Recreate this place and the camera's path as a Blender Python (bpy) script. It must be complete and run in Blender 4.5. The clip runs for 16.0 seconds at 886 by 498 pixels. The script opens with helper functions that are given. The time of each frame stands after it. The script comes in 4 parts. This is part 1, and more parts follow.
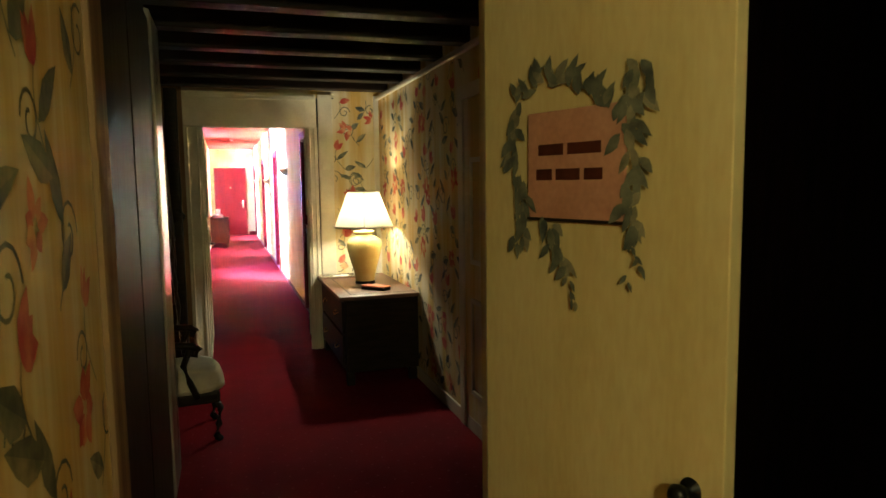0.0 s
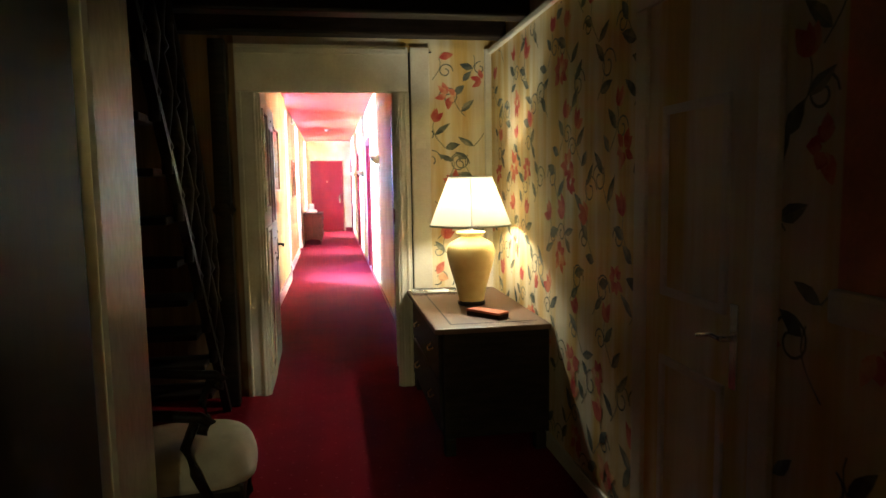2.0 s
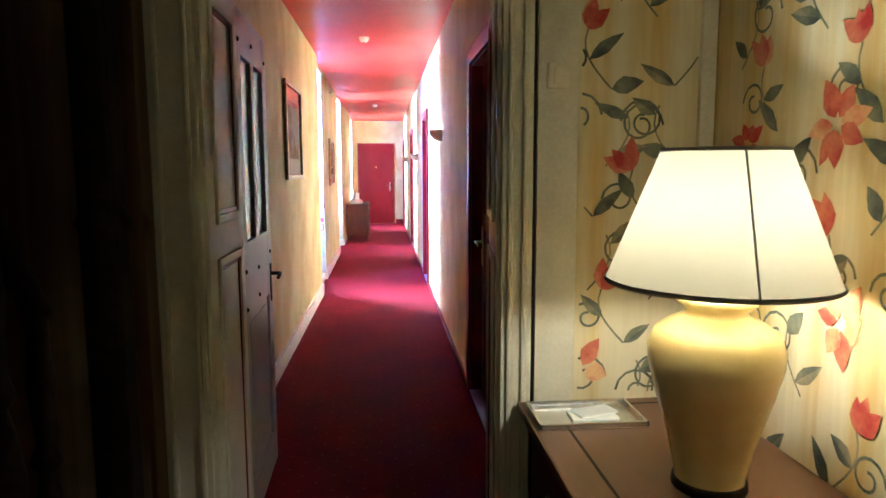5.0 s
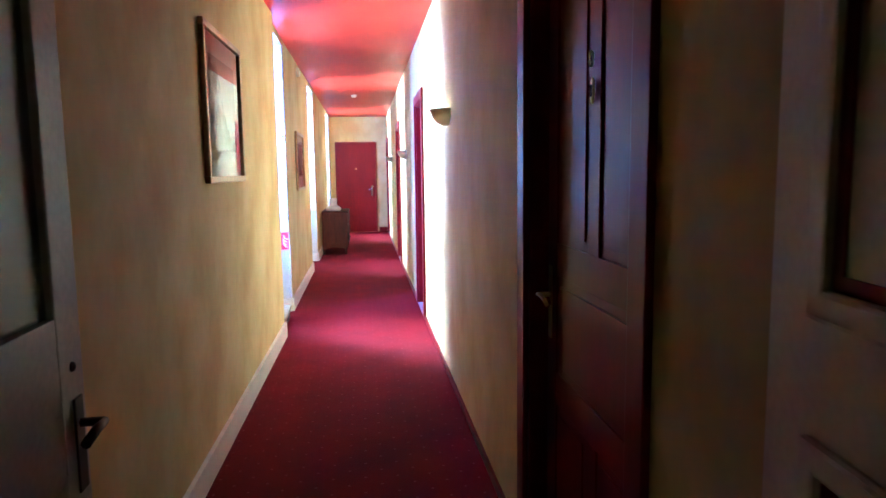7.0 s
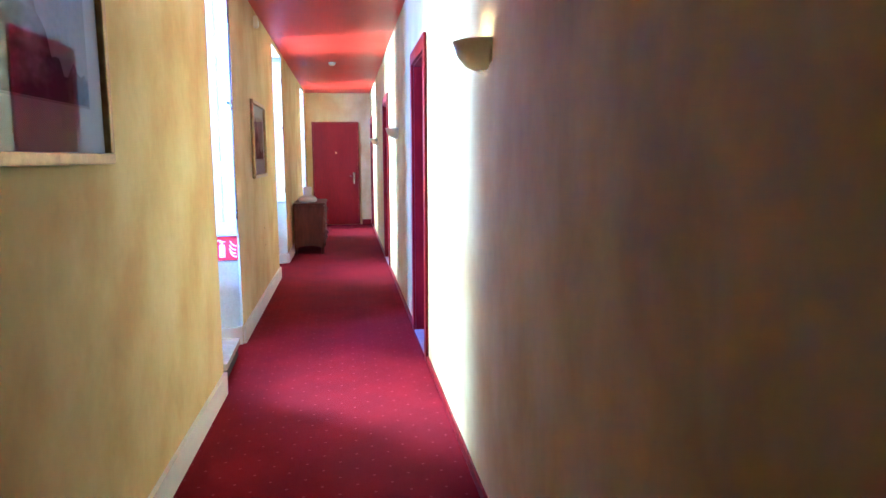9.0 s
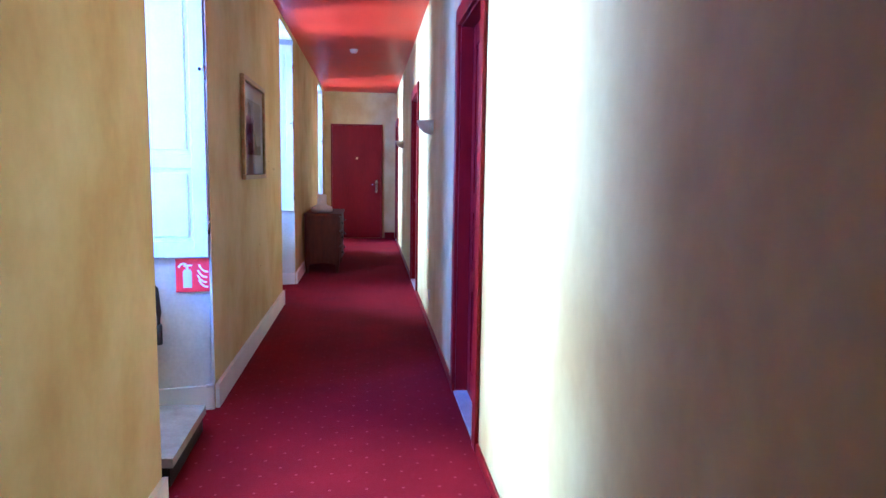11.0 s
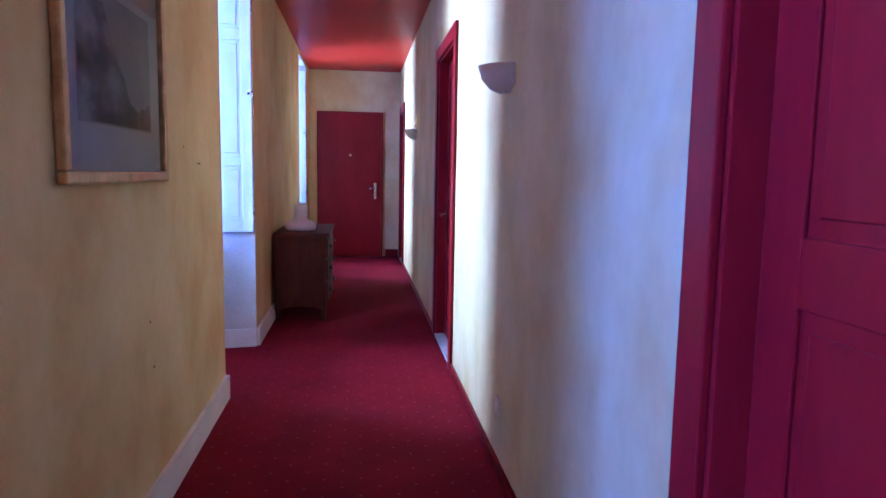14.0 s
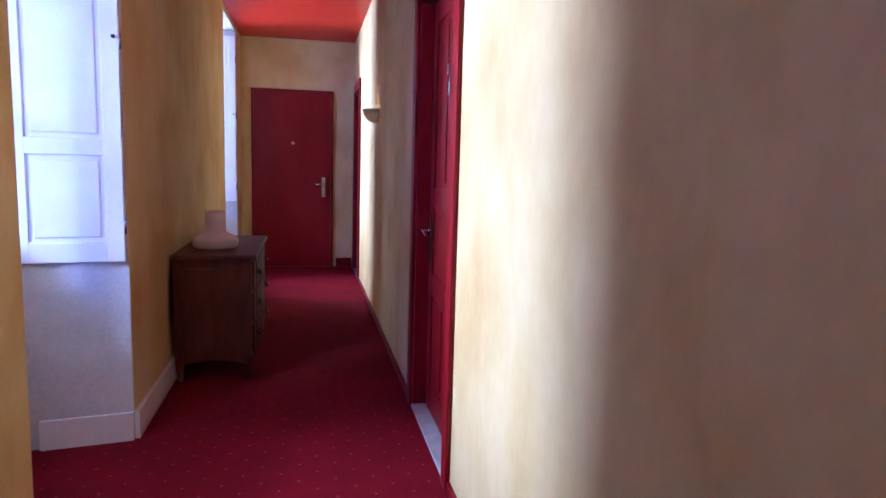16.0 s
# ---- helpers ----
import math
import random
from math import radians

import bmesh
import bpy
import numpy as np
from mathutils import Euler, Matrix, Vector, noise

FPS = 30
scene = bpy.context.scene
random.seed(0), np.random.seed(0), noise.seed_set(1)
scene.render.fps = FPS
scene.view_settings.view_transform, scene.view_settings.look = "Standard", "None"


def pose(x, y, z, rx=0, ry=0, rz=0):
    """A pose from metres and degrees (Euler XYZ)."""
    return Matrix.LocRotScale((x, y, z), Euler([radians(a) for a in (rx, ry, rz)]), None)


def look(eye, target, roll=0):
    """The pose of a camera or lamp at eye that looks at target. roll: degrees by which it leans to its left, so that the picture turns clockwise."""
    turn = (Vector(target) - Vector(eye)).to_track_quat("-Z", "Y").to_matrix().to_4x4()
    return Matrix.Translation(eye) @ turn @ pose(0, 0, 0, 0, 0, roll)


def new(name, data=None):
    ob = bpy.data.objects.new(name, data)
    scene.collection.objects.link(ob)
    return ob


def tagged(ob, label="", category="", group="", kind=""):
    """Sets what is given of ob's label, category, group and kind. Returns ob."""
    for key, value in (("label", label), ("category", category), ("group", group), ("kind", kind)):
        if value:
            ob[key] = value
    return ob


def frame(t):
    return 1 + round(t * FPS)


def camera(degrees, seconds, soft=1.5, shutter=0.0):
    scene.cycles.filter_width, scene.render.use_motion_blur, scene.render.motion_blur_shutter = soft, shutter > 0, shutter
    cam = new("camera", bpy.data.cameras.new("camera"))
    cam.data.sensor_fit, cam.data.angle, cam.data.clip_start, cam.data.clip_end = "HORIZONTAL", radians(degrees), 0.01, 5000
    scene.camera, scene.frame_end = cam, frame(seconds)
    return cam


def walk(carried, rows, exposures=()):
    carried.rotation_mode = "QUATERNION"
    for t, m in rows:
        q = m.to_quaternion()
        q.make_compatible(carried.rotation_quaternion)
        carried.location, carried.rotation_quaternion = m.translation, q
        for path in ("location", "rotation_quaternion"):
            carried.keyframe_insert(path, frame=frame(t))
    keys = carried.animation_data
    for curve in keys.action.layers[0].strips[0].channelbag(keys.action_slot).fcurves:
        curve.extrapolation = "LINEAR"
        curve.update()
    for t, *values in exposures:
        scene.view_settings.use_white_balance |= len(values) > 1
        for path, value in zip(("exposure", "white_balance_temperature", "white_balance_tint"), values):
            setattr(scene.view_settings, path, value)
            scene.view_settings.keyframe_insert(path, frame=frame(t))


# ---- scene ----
cam = camera(67.7, 16.0, 1.5, 0.15)
PATH = [
    (0, (0.401, 0.01, 1.549), (1.023, 1.901, 1.351), -0.8),
    (0.5, (0.55, 0.426, 1.414), (1.007, 2.367, 1.258), -0.6),
    (1, (0.563, 0.777, 1.418), (0.979, 2.726, 1.245), 0.1),
    (1.5, (0.587, 1.169, 1.44), (1.054, 3.103, 1.233), -0.2),
    (2, (0.684, 1.631, 1.461), (1.015, 3.593, 1.257), -0.9),
    (2.5, (0.704, 2.038, 1.439), (0.956, 4.011, 1.236), -0.6),
    (3, (0.74, 2.481, 1.44), (1.001, 4.454, 1.236), -0.1),
    (3.5, (0.794, 2.947, 1.429), (1.01, 4.924, 1.212), 0.9),
    (4, (0.813, 3.478, 1.414), (0.966, 5.456, 1.164), 0.9),
    (4.2, (0.762, 3.597, 1.457), (0.923, 5.576, 1.214), 0.8),
    (6.5, (0.798, 5.671, 1.41), (0.979, 7.648, 1.172), -1.4),
    (7, (0.77, 6.128, 1.407), (1.003, 8.101, 1.175), -0.7),
    (7.5, (0.795, 6.562, 1.378), (1.091, 8.527, 1.148), -0.8),
    (8, (0.809, 7.038, 1.39), (0.977, 9.015, 1.133), -0.8),
    (8.5, (0.778, 7.476, 1.406), (1.013, 9.445, 1.143), -0.4),
    (9, (0.8, 7.957, 1.38), (1.085, 9.918, 1.108), -0.2),
    (11.5, (0.826, 9.832, 1.28), (1.041, 11.807, 1.05), 1.0),
    (12, (0.808, 10.313, 1.272), (1.023, 12.287, 1.032), 0.9),
    (12.5, (0.771, 10.752, 1.256), (0.955, 12.729, 1.009), 1.1),
    (13, (0.734, 11.188, 1.271), (1.002, 13.154, 1.014), 1.3),
    (13.5, (0.754, 11.648, 1.265), (1.019, 13.616, 1.027), 0.9),
    (14, (0.736, 12.115, 1.256), (0.987, 14.086, 1.029), 1.0),
    (14.5, (0.75, 12.496, 1.264), (1.01, 14.467, 1.038), 1.0),
    (15, (0.756, 12.964, 1.276), (1.022, 14.932, 1.044), 1.1),
    (15.5, (0.755, 13.397, 1.264), (1.049, 15.36, 1.025), 1.0),
    (16, (0.778, 13.787, 1.277), (1.179, 15.731, 1.028), 1.6),
]
walk(cam, [(t, look(eye, target, roll)) for t, eye, target, roll in PATH], [(0.0, 1.5, 4800, 2), (2.0, 1.2, 4550, 3), (3.5, 1.1, 4450, 4), (4.2, 0.85, 4350, 4), (6.5, 0.0, 4150, -4), (8.0, -0.15, 4100, -6), (9.0, -0.45, 4150, -8), (11.5, -1.75, 4000, 8), (12.5, -2.5, 3950, 16), (13.5, -2.05, 3900, 19), (14.5, -1.6, 3950, 20), (15.0, -1.65, 4350, 26), (16.0, -2.05, 4700, 27)])

# ---- world and light ----
world = bpy.data.worlds.new("world")
scene.world = world
world.use_nodes = True
wn = world.node_tree.nodes
sky = wn.new("ShaderNodeTexSky")
sky.sky_type, sky.sun_disc = "NISHITA", False
sky.sun_elevation, sky.sun_rotation = radians(35), radians(60)
wn["Background"].inputs[1].default_value = 0.12
world.node_tree.links.new(sky.outputs[0], wn["Background"].inputs[0])

XL, XR, CZ = 0.005, 1.330, 2.717      # corridor faces and ceiling
YO, YC, YE = 6.250, 6.760, 22.030     # partition faces and the end wall
HZ = 2.50                             # boards of the hall ceiling
HX = 1.825                            # papered wall of the hall
WINDOWS = [(11.880, 12.97), (15.78, 16.90), (20.40, 21.50)]
DOORS = [(7.344, 8.437), (12.295, 13.230), (16.200, 17.250), (20.980, 21.900)]
WINDOW_POWER = [165, 84, 105]
SKY_LEAN = [1.2, 0.5, 0.7]             # how far the bright part of the sky lies to the north
SKY_WIDTH = [1.3, 0.9, 0.9]
BLUE_SHARE = [8.5, 3.4, 2.8]
SKY_HEIGHT = [2.5, 2.05, 2.15]


def lamp(name, kind, energy, colour, m, size=0.05, size_y=None):
    data = bpy.data.lights.new(name, kind)
    data.energy, data.color = energy, colour
    if kind == "AREA":
        data.shape, data.size, data.size_y = "RECTANGLE", size, size_y
    elif kind == "SUN":
        data.angle = size
    else:
        data.shadow_soft_size = size
    ob = new(name, data)
    ob.matrix_world = m
    return ob


sun = lamp("sun", "SUN", 2.0, (1, 0.95, 0.88), pose(0, 0, 8, 0, 55, 60), radians(0.5))
for (a, b), power, lean, wide, blue, high in zip(WINDOWS, WINDOW_POWER, SKY_LEAN, SKY_WIDTH, BLUE_SHARE, SKY_HEIGHT):
    mid = (a + b) / 2
    lamp("window_daylight", "AREA", power * 0.12, (0.20, 0.37, 1.0), pose(-0.56, mid, 1.75, 0, -90, 0), 1.65, b - a - 0.3)
    lamp("bright_sky", "AREA", power * 24.0, (0.80, 0.88, 1.0), look((-2.3, mid + lean, high), (-0.44, mid, 1.75)), wide, 1.5)
    lamp("blue_sky", "AREA", power * blue, (0.17, 0.28, 1.0), look((-2.3, mid - 1.15, 2.3), (-0.44, mid, 1.75)), 0.9, 1.5)
lamp("table_lamp_bulb", "POINT", 9.0, (1.0, 0.77, 0.46), pose(1.53, 5.61, 1.32), 0.035)
lamp("sconce_bulb", "POINT", 13.0, (1.0, 0.70, 0.32), pose(1.265, 10.47, 1.775), 0.02)
lamp("sconce_bulb", "POINT", 6.0, (1.0, 0.70, 0.32), pose(1.265, 19.24, 1.70), 0.02)
lamp("globe_lamp_bulb", "POINT", 23.0, (1.0, 0.78, 0.31), pose(0.35, -1.365, 2.12), 0.06)


# ---- materials ----
def nodes_of(name):
    mat = bpy.data.materials.new(name)
    mat.use_nodes = True
    return mat, mat.node_tree.nodes, mat.node_tree.links, mat.node_tree.nodes["Principled BSDF"]


def surface(name, a, b, scale=6.0, rough=0.6, metal=0.0, bump=0.1, fine=120.0, stretch=(1, 1, 1), spread=(0.35, 0.65), spec=0.5, third=None, grain=0.22):
    """Two colours mixed by a coarse and a fine noise, with relief from the fine one."""
    mat, n, l, p = nodes_of(name)
    co, mp = n.new("ShaderNodeTexCoord"), n.new("ShaderNodeMapping")
    mp.inputs["Scale"].default_value = stretch
    l.new(co.outputs["Object"], mp.inputs[0])
    big, small = n.new("ShaderNodeTexNoise"), n.new("ShaderNodeTexNoise")
    big.inputs["Scale"].default_value, big.inputs["Detail"].default_value = scale, 5
    small.inputs["Scale"].default_value, small.inputs["Detail"].default_value = fine, 3
    l.new(mp.outputs[0], big.inputs[0]), l.new(mp.outputs[0], small.inputs[0])
    ramp = n.new("ShaderNodeValToRGB")
    e = ramp.color_ramp.elements
    e[0].position, e[0].color, e[1].position, e[1].color = spread[0], (*a, 1), spread[1], (*b, 1)
    if third:
        t = e.new((spread[0] + spread[1]) / 2)
        t.color = (*third, 1)
    l.new(big.outputs[0], ramp.inputs[0])
    mix = n.new("ShaderNodeMixRGB")
    mix.blend_type, mix.inputs[0].default_value = "OVERLAY", grain
    l.new(ramp.outputs[0], mix.inputs[1]), l.new(small.outputs[0], mix.inputs[2])
    l.new(mix.outputs[0], p.inputs["Base Color"])
    rr = n.new("ShaderNodeMapRange")
    rr.inputs[3].default_value, rr.inputs[4].default_value = max(0.02, rough - 0.12), min(1, rough + 0.12)
    l.new(big.outputs[0], rr.inputs[0]), l.new(rr.outputs[0], p.inputs["Roughness"])
    p.inputs["Metallic"].default_value, p.inputs["Specular IOR Level"].default_value = metal, spec
    if bump:
        bp = n.new("ShaderNodeBump")
        bp.inputs["Strength"].default_value, bp.inputs["Distance"].default_value = bump, 0.003
        l.new(small.outputs[0], bp.inputs["Height"]), l.new(bp.outputs[0], p.inputs["Normal"])
    return mat


def carpet(name):
    """Red cut pile with a lattice of small pale dots."""
    mat = surface(name, (0.110, 0.0025, 0.0065), (0.150, 0.004, 0.009), 3.0, 0.95, 0, 0.5, 420.0, spec=0.06)
    n, l, p = mat.node_tree.nodes, mat.node_tree.links, mat.node_tree.nodes["Principled BSDF"]
    old = p.inputs["Base Color"].links[0].from_socket
    co, mp, vo = n.new("ShaderNodeTexCoord"), n.new("ShaderNodeMapping"), n.new("ShaderNodeTexVoronoi")
    mp.inputs["Rotation"].default_value = (0, 0, radians(45))
    vo.voronoi_dimensions, vo.inputs["Randomness"].default_value, vo.inputs["Scale"].default_value = "2D", 0.0, 9.5
    l.new(co.outputs["Object"], mp.inputs[0]), l.new(mp.outputs[0], vo.inputs["Vector"])
    le, mix = n.new("ShaderNodeMath"), n.new("ShaderNodeMixRGB")
    le.operation, le.inputs[1].default_value = "LESS_THAN", 0.064
    mul = n.new("ShaderNodeMath")
    mul.operation, mul.inputs[1].default_value = "MULTIPLY", 0.24
    l.new(vo.outputs["Distance"], le.inputs[0]), l.new(le.outputs[0], mul.inputs[0]), l.new(mul.outputs[0], mix.inputs[0])
    mix.inputs[2].default_value = (0.42, 0.12, 0.13, 1)
    l.new(old, mix.inputs[1]), l.new(mix.outputs[0], p.inputs["Base Color"])
    return mat


def glass(name, tint=(1, 1, 1), rough=0.0):
    mat, n, l, p = nodes_of(name)
    p.inputs["Base Color"].default_value = (*tint, 1)
    p.inputs["Transmission Weight"].default_value, p.inputs["Roughness"].default_value, p.inputs["IOR"].default_value = 1, rough, 1.45
    return mat


def shade_cloth(name):
    """Cream fabric through which the bulb shows."""
    mat, n, l, p = nodes_of(name)
    p.inputs["Base Color"].default_value, p.inputs["Roughness"].default_value = (0.86, 0.78, 0.58, 1), 0.9
    tr, mx, ws = n.new("ShaderNodeBsdfTranslucent"), n.new("ShaderNodeMixShader"), n.new("ShaderNodeTexNoise")
    ws.inputs["Scale"].default_value = 60
    rm = n.new("ShaderNodeValToRGB")
    rm.color_ramp.elements[0].color, rm.color_ramp.elements[1].color = (0.95, 0.84, 0.58, 1), (0.98, 0.90, 0.68, 1)
    l.new(ws.outputs[0], rm.inputs[0]), l.new(rm.outputs[0], tr.inputs[0])
    mx.inputs[0].default_value = 0.12
    l.new(p.outputs[0], mx.inputs[1]), l.new(tr.outputs[0], mx.inputs[2])
    l.new(mx.outputs[0], n["Material Output"].inputs[0])
    return mat


def glow(name, colour, strength):
    mat, n, l, p = nodes_of(name)
    p.inputs["Emission Color"].default_value, p.inputs["Emission Strength"].default_value = (*colour, 1), strength
    return mat


# yellow stripes taken down to brown: the stair corner's shade is in the colour
STRIPEBOARD = surface("dark_striped_ochre_boarding", (0.16, 0.09, 0.035), (0.32, 0.21, 0.09), 6, 0.7, 0, 0.1, 60, (3, 3, 0.05))
OCHRE = surface("ochre_limewash", (0.50, 0.328, 0.102), (0.63, 0.490, 0.225), 2.4, 0.75, 0, 0.06, 22, (1, 1, 0.75), third=(0.575, 0.425, 0.165), grain=0.10)
WHITE = surface("white_paint", (0.76, 0.76, 0.75), (0.84, 0.84, 0.82), 4, 0.45, 0, 0.08, 90)
# white paint of the recesses, greyed to hold down the window light there
REVEAL = surface("dimmed_white_reveal_paint", (0.50, 0.50, 0.49), (0.60, 0.60, 0.58), 4, 0.7, 0, 0.1, 60)
CREAM = surface("cream_paint", (0.62, 0.56, 0.42), (0.72, 0.66, 0.50), 5, 0.5, 0, 0.1, 90)
REDCEIL = surface("red_ceiling_paint", (0.46, 0.022, 0.008), (0.53, 0.032, 0.011), 1.5, 0.42, 0, 0.15, 50, spec=0.22)
REDPAINT = surface("dark_red_gloss_paint", (0.135, 0.003, 0.0055), (0.175, 0.005, 0.0075), 4, 0.36, 0, 0.08, 40, (1, 1, 0.2), spec=0.16)
CARPET = carpet("red_dotted_carpet")
PAPER = surface("yellow_striped_wallpaper", (0.58, 0.385, 0.075), (0.71, 0.625, 0.40), 7, 0.7, 0, 0.08, 60, (1, 1, 0.08), spread=(0.38, 0.60), third=(0.65, 0.52, 0.24))
LEAFGREEN = surface("printed_leaf_green", (0.045, 0.055, 0.045), (0.20, 0.20, 0.13), 13, 0.7, 0, 0, 90)
PRINTRED = surface("printed_flower_red", (0.38, 0.02, 0.015), (0.60, 0.20, 0.09), 14, 0.7, 0, 0, 90)
STEMGREEN = surface("printed_stem_green", (0.09, 0.10, 0.06), (0.34, 0.30, 0.17), 13, 0.7, 0, 0, 90)
BLACKWOOD = surface("black_oak", (0.012, 0.008, 0.006), (0.026, 0.017, 0.011), 6, 0.5, 0, 0.2, 60, (1, 6, 6), spec=0.15)
# varnished wood of the cupboard; also laid on the side room walls as shade
DARKBROWN = surface("brown_wood_and_room_shade", (0.020, 0.0125, 0.007), (0.036, 0.024, 0.014), 5, 0.5, 0, 0.12, 50, (6, 6, 0.6), spec=0.08)
GREYGLOSS = surface("worn_grey_gloss_paint", (0.44, 0.41, 0.37), (0.52, 0.49, 0.44), 4, 0.2, 0, 0.05, 50, (1, 1, 0.4), spec=0.9)
PRINTROSE = surface("printed_rose_orange", (0.52, 0.10, 0.04), (0.70, 0.42, 0.18), 14, 0.7, 0, 0, 90)
TABLEWOOD = surface("walnut_top", (0.12, 0.060, 0.028), (0.19, 0.100, 0.048), 5, 0.50, 0, 0.02, 50, (2.5, 0.5, 1), spread=(0.2, 0.8), grain=0.04)
CHESTWOOD = surface("cherry_wood", (0.062, 0.015, 0.007), (0.098, 0.026, 0.011), 5, 0.5, 0, 0.1, 50, (5, 5, 1), spec=0.2)
YELLOWDOOR = surface("yellow_door_paint", (0.66, 0.53, 0.20), (0.74, 0.62, 0.28), 4, 0.55, 0, 0.1, 60, (1, 1, 0.25))
ORANGE = surface("orange_wall_paint", (0.50, 0.15, 0.04), (0.60, 0.22, 0.07), 3, 0.7, 0, 0.1, 60)
CERAMIC = surface("yellow_glazed_ceramic", (0.74, 0.56, 0.17), (0.82, 0.66, 0.26), 6, 0.2, 0, 0.03, 20)
WHITECLAY = surface("white_matt_ceramic", (0.70, 0.66, 0.62), (0.80, 0.76, 0.72), 9, 0.6, 0, 0.15, 60)
PLASTER = surface("white_plaster", (0.70, 0.67, 0.60), (0.78, 0.75, 0.68), 8, 0.8, 0, 0.1, 80)
BRASS = surface("brass", (0.55, 0.38, 0.13), (0.70, 0.52, 0.22), 14, 0.3, 1, 0.05, 60)
STEEL = surface("nickel", (0.60, 0.58, 0.55), (0.74, 0.72, 0.68), 14, 0.22, 1, 0.03, 60)
IRON = surface("black_iron", (0.012, 0.012, 0.012), (0.03, 0.03, 0.03), 14, 0.4, 0.6, 0.05, 60)
TAGGREY = surface("dull_grey_metal_tag", (0.20, 0.17, 0.15), (0.30, 0.26, 0.23), 14, 0.5, 0.4, 0.05, 60)
GILT = surface("gilt_frame", (0.28, 0.16, 0.06), (0.44, 0.28, 0.12), 18, 0.38, 0.5, 0.2, 80)
MOUNT = surface("picture_mount_card", (0.74, 0.72, 0.68), (0.80, 0.78, 0.74), 6, 0.9, 0, 0.02, 90)
ETCH = surface("grey_landscape_print", (0.07, 0.07, 0.065), (0.46, 0.43, 0.38), 5, 0.9, 0, 0, 70, (1, 1, 1.6), (0.38, 0.60), third=(0.22, 0.21, 0.19))
ETCHSKY = surface("pale_print_sky", (0.44, 0.42, 0.37), (0.54, 0.51, 0.46), 4, 0.9, 0, 0, 60)
EXTRED = surface("extinguisher_red_enamel", (0.42, 0.012, 0.015), (0.50, 0.02, 0.02), 8, 0.25, 0, 0.02, 30)
SIGNRED = surface("sign_red", (0.62, 0.012, 0.03), (0.68, 0.02, 0.04), 8, 0.5, 0, 0, 30)
SIGNWHITE = surface("sign_white", (0.82, 0.82, 0.82), (0.88, 0.88, 0.88), 8, 0.5, 0, 0, 30)
BLUEPLASTIC = surface("blue_plastic", (0.01, 0.05, 0.36), (0.02, 0.08, 0.44), 8, 0.4, 0, 0, 30)
RUBBER = surface("black_rubber", (0.010, 0.010, 0.012), (0.022, 0.022, 0.024), 20, 0.55, 0, 0.1, 80)
PINKBOARD = surface("pink_sign_board", (0.50, 0.24, 0.13), (0.60, 0.31, 0.18), 7, 0.7, 0, 0.1, 70)
ORANGECARD = surface("orange_card", (0.62, 0.16, 0.05), (0.70, 0.22, 0.08), 9, 0.6, 0, 0.05, 60)
PAPERWHITE = surface("white_paper", (0.74, 0.72, 0.68), (0.82, 0.80, 0.76), 12, 0.8, 0, 0.05, 60)
LINEN = surface("cream_upholstery", (0.56, 0.50, 0.40), (0.68, 0.62, 0.50), 12, 0.95, 0, 0.6, 260)
STONE = surface("pale_stone_sill", (0.34, 0.32, 0.30), (0.44, 0.42, 0.39), 9, 0.6, 0, 0.2, 90)
BEIGEBOARD = surface("scuffed_beige_board", (0.27, 0.22, 0.155), (0.40, 0.34, 0.25), 9, 0.6, 0, 0.2, 90)
# cream of the glazed leaf, darkened to grey because it stands in less light
LEAFPAINT = surface("dimmed_cream_gloss_paint", (0.30, 0.28, 0.255), (0.34, 0.32, 0.29), 5, 0.42, 0, 0.08, 60, spec=0.6)
GLASS = glass("window_glass")
DARKGLASS = glass("door_glass", (0.35, 0.42, 0.5), 0.25)
SHADE = shade_cloth("cream_lampshade_cloth")
GRASS = surface("far_ground", (0.05, 0.08, 0.03), (0.12, 0.14, 0.06), 0.2, 0.95, 0, 0, 6)


def picture_glass():
    """Clear pane: mostly see-through, mirror-like at a slant."""
    mat, n, l, p = nodes_of("picture_glass")
    tr, gl, mx, fr = n.new("ShaderNodeBsdfTransparent"), n.new("ShaderNodeBsdfGlossy"), n.new("ShaderNodeMixShader"), n.new("ShaderNodeFresnel")
    gl.inputs["Roughness"].default_value, fr.inputs[0].default_value = 0.02, 1.6
    l.new(fr.outputs[0], mx.inputs[0]), l.new(tr.outputs[0], mx.inputs[1]), l.new(gl.outputs[0], mx.inputs[2])
    l.new(mx.outputs[0], n["Material Output"].inputs[0])
    return mat


def thin_plaster():
    """White plaster thin enough to let some of the bulb's light through."""
    mat = surface("thin_white_plaster", (0.70, 0.67, 0.60), (0.78, 0.75, 0.68), 8, 0.8, 0, 0.1, 80)
    n, l, p = mat.node_tree.nodes, mat.node_tree.links, mat.node_tree.nodes["Principled BSDF"]
    tr, mx = n.new("ShaderNodeBsdfTranslucent"), n.new("ShaderNodeMixShader")
    tr.inputs[0].default_value, mx.inputs[0].default_value = (0.85, 0.78, 0.64, 1), 0.12
    l.new(p.outputs[0], mx.inputs[1]), l.new(tr.outputs[0], mx.inputs[2]), l.new(mx.outputs[0], n["Material Output"].inputs[0])
    return mat


PICPANE = picture_glass()
THINPLASTER = thin_plaster()


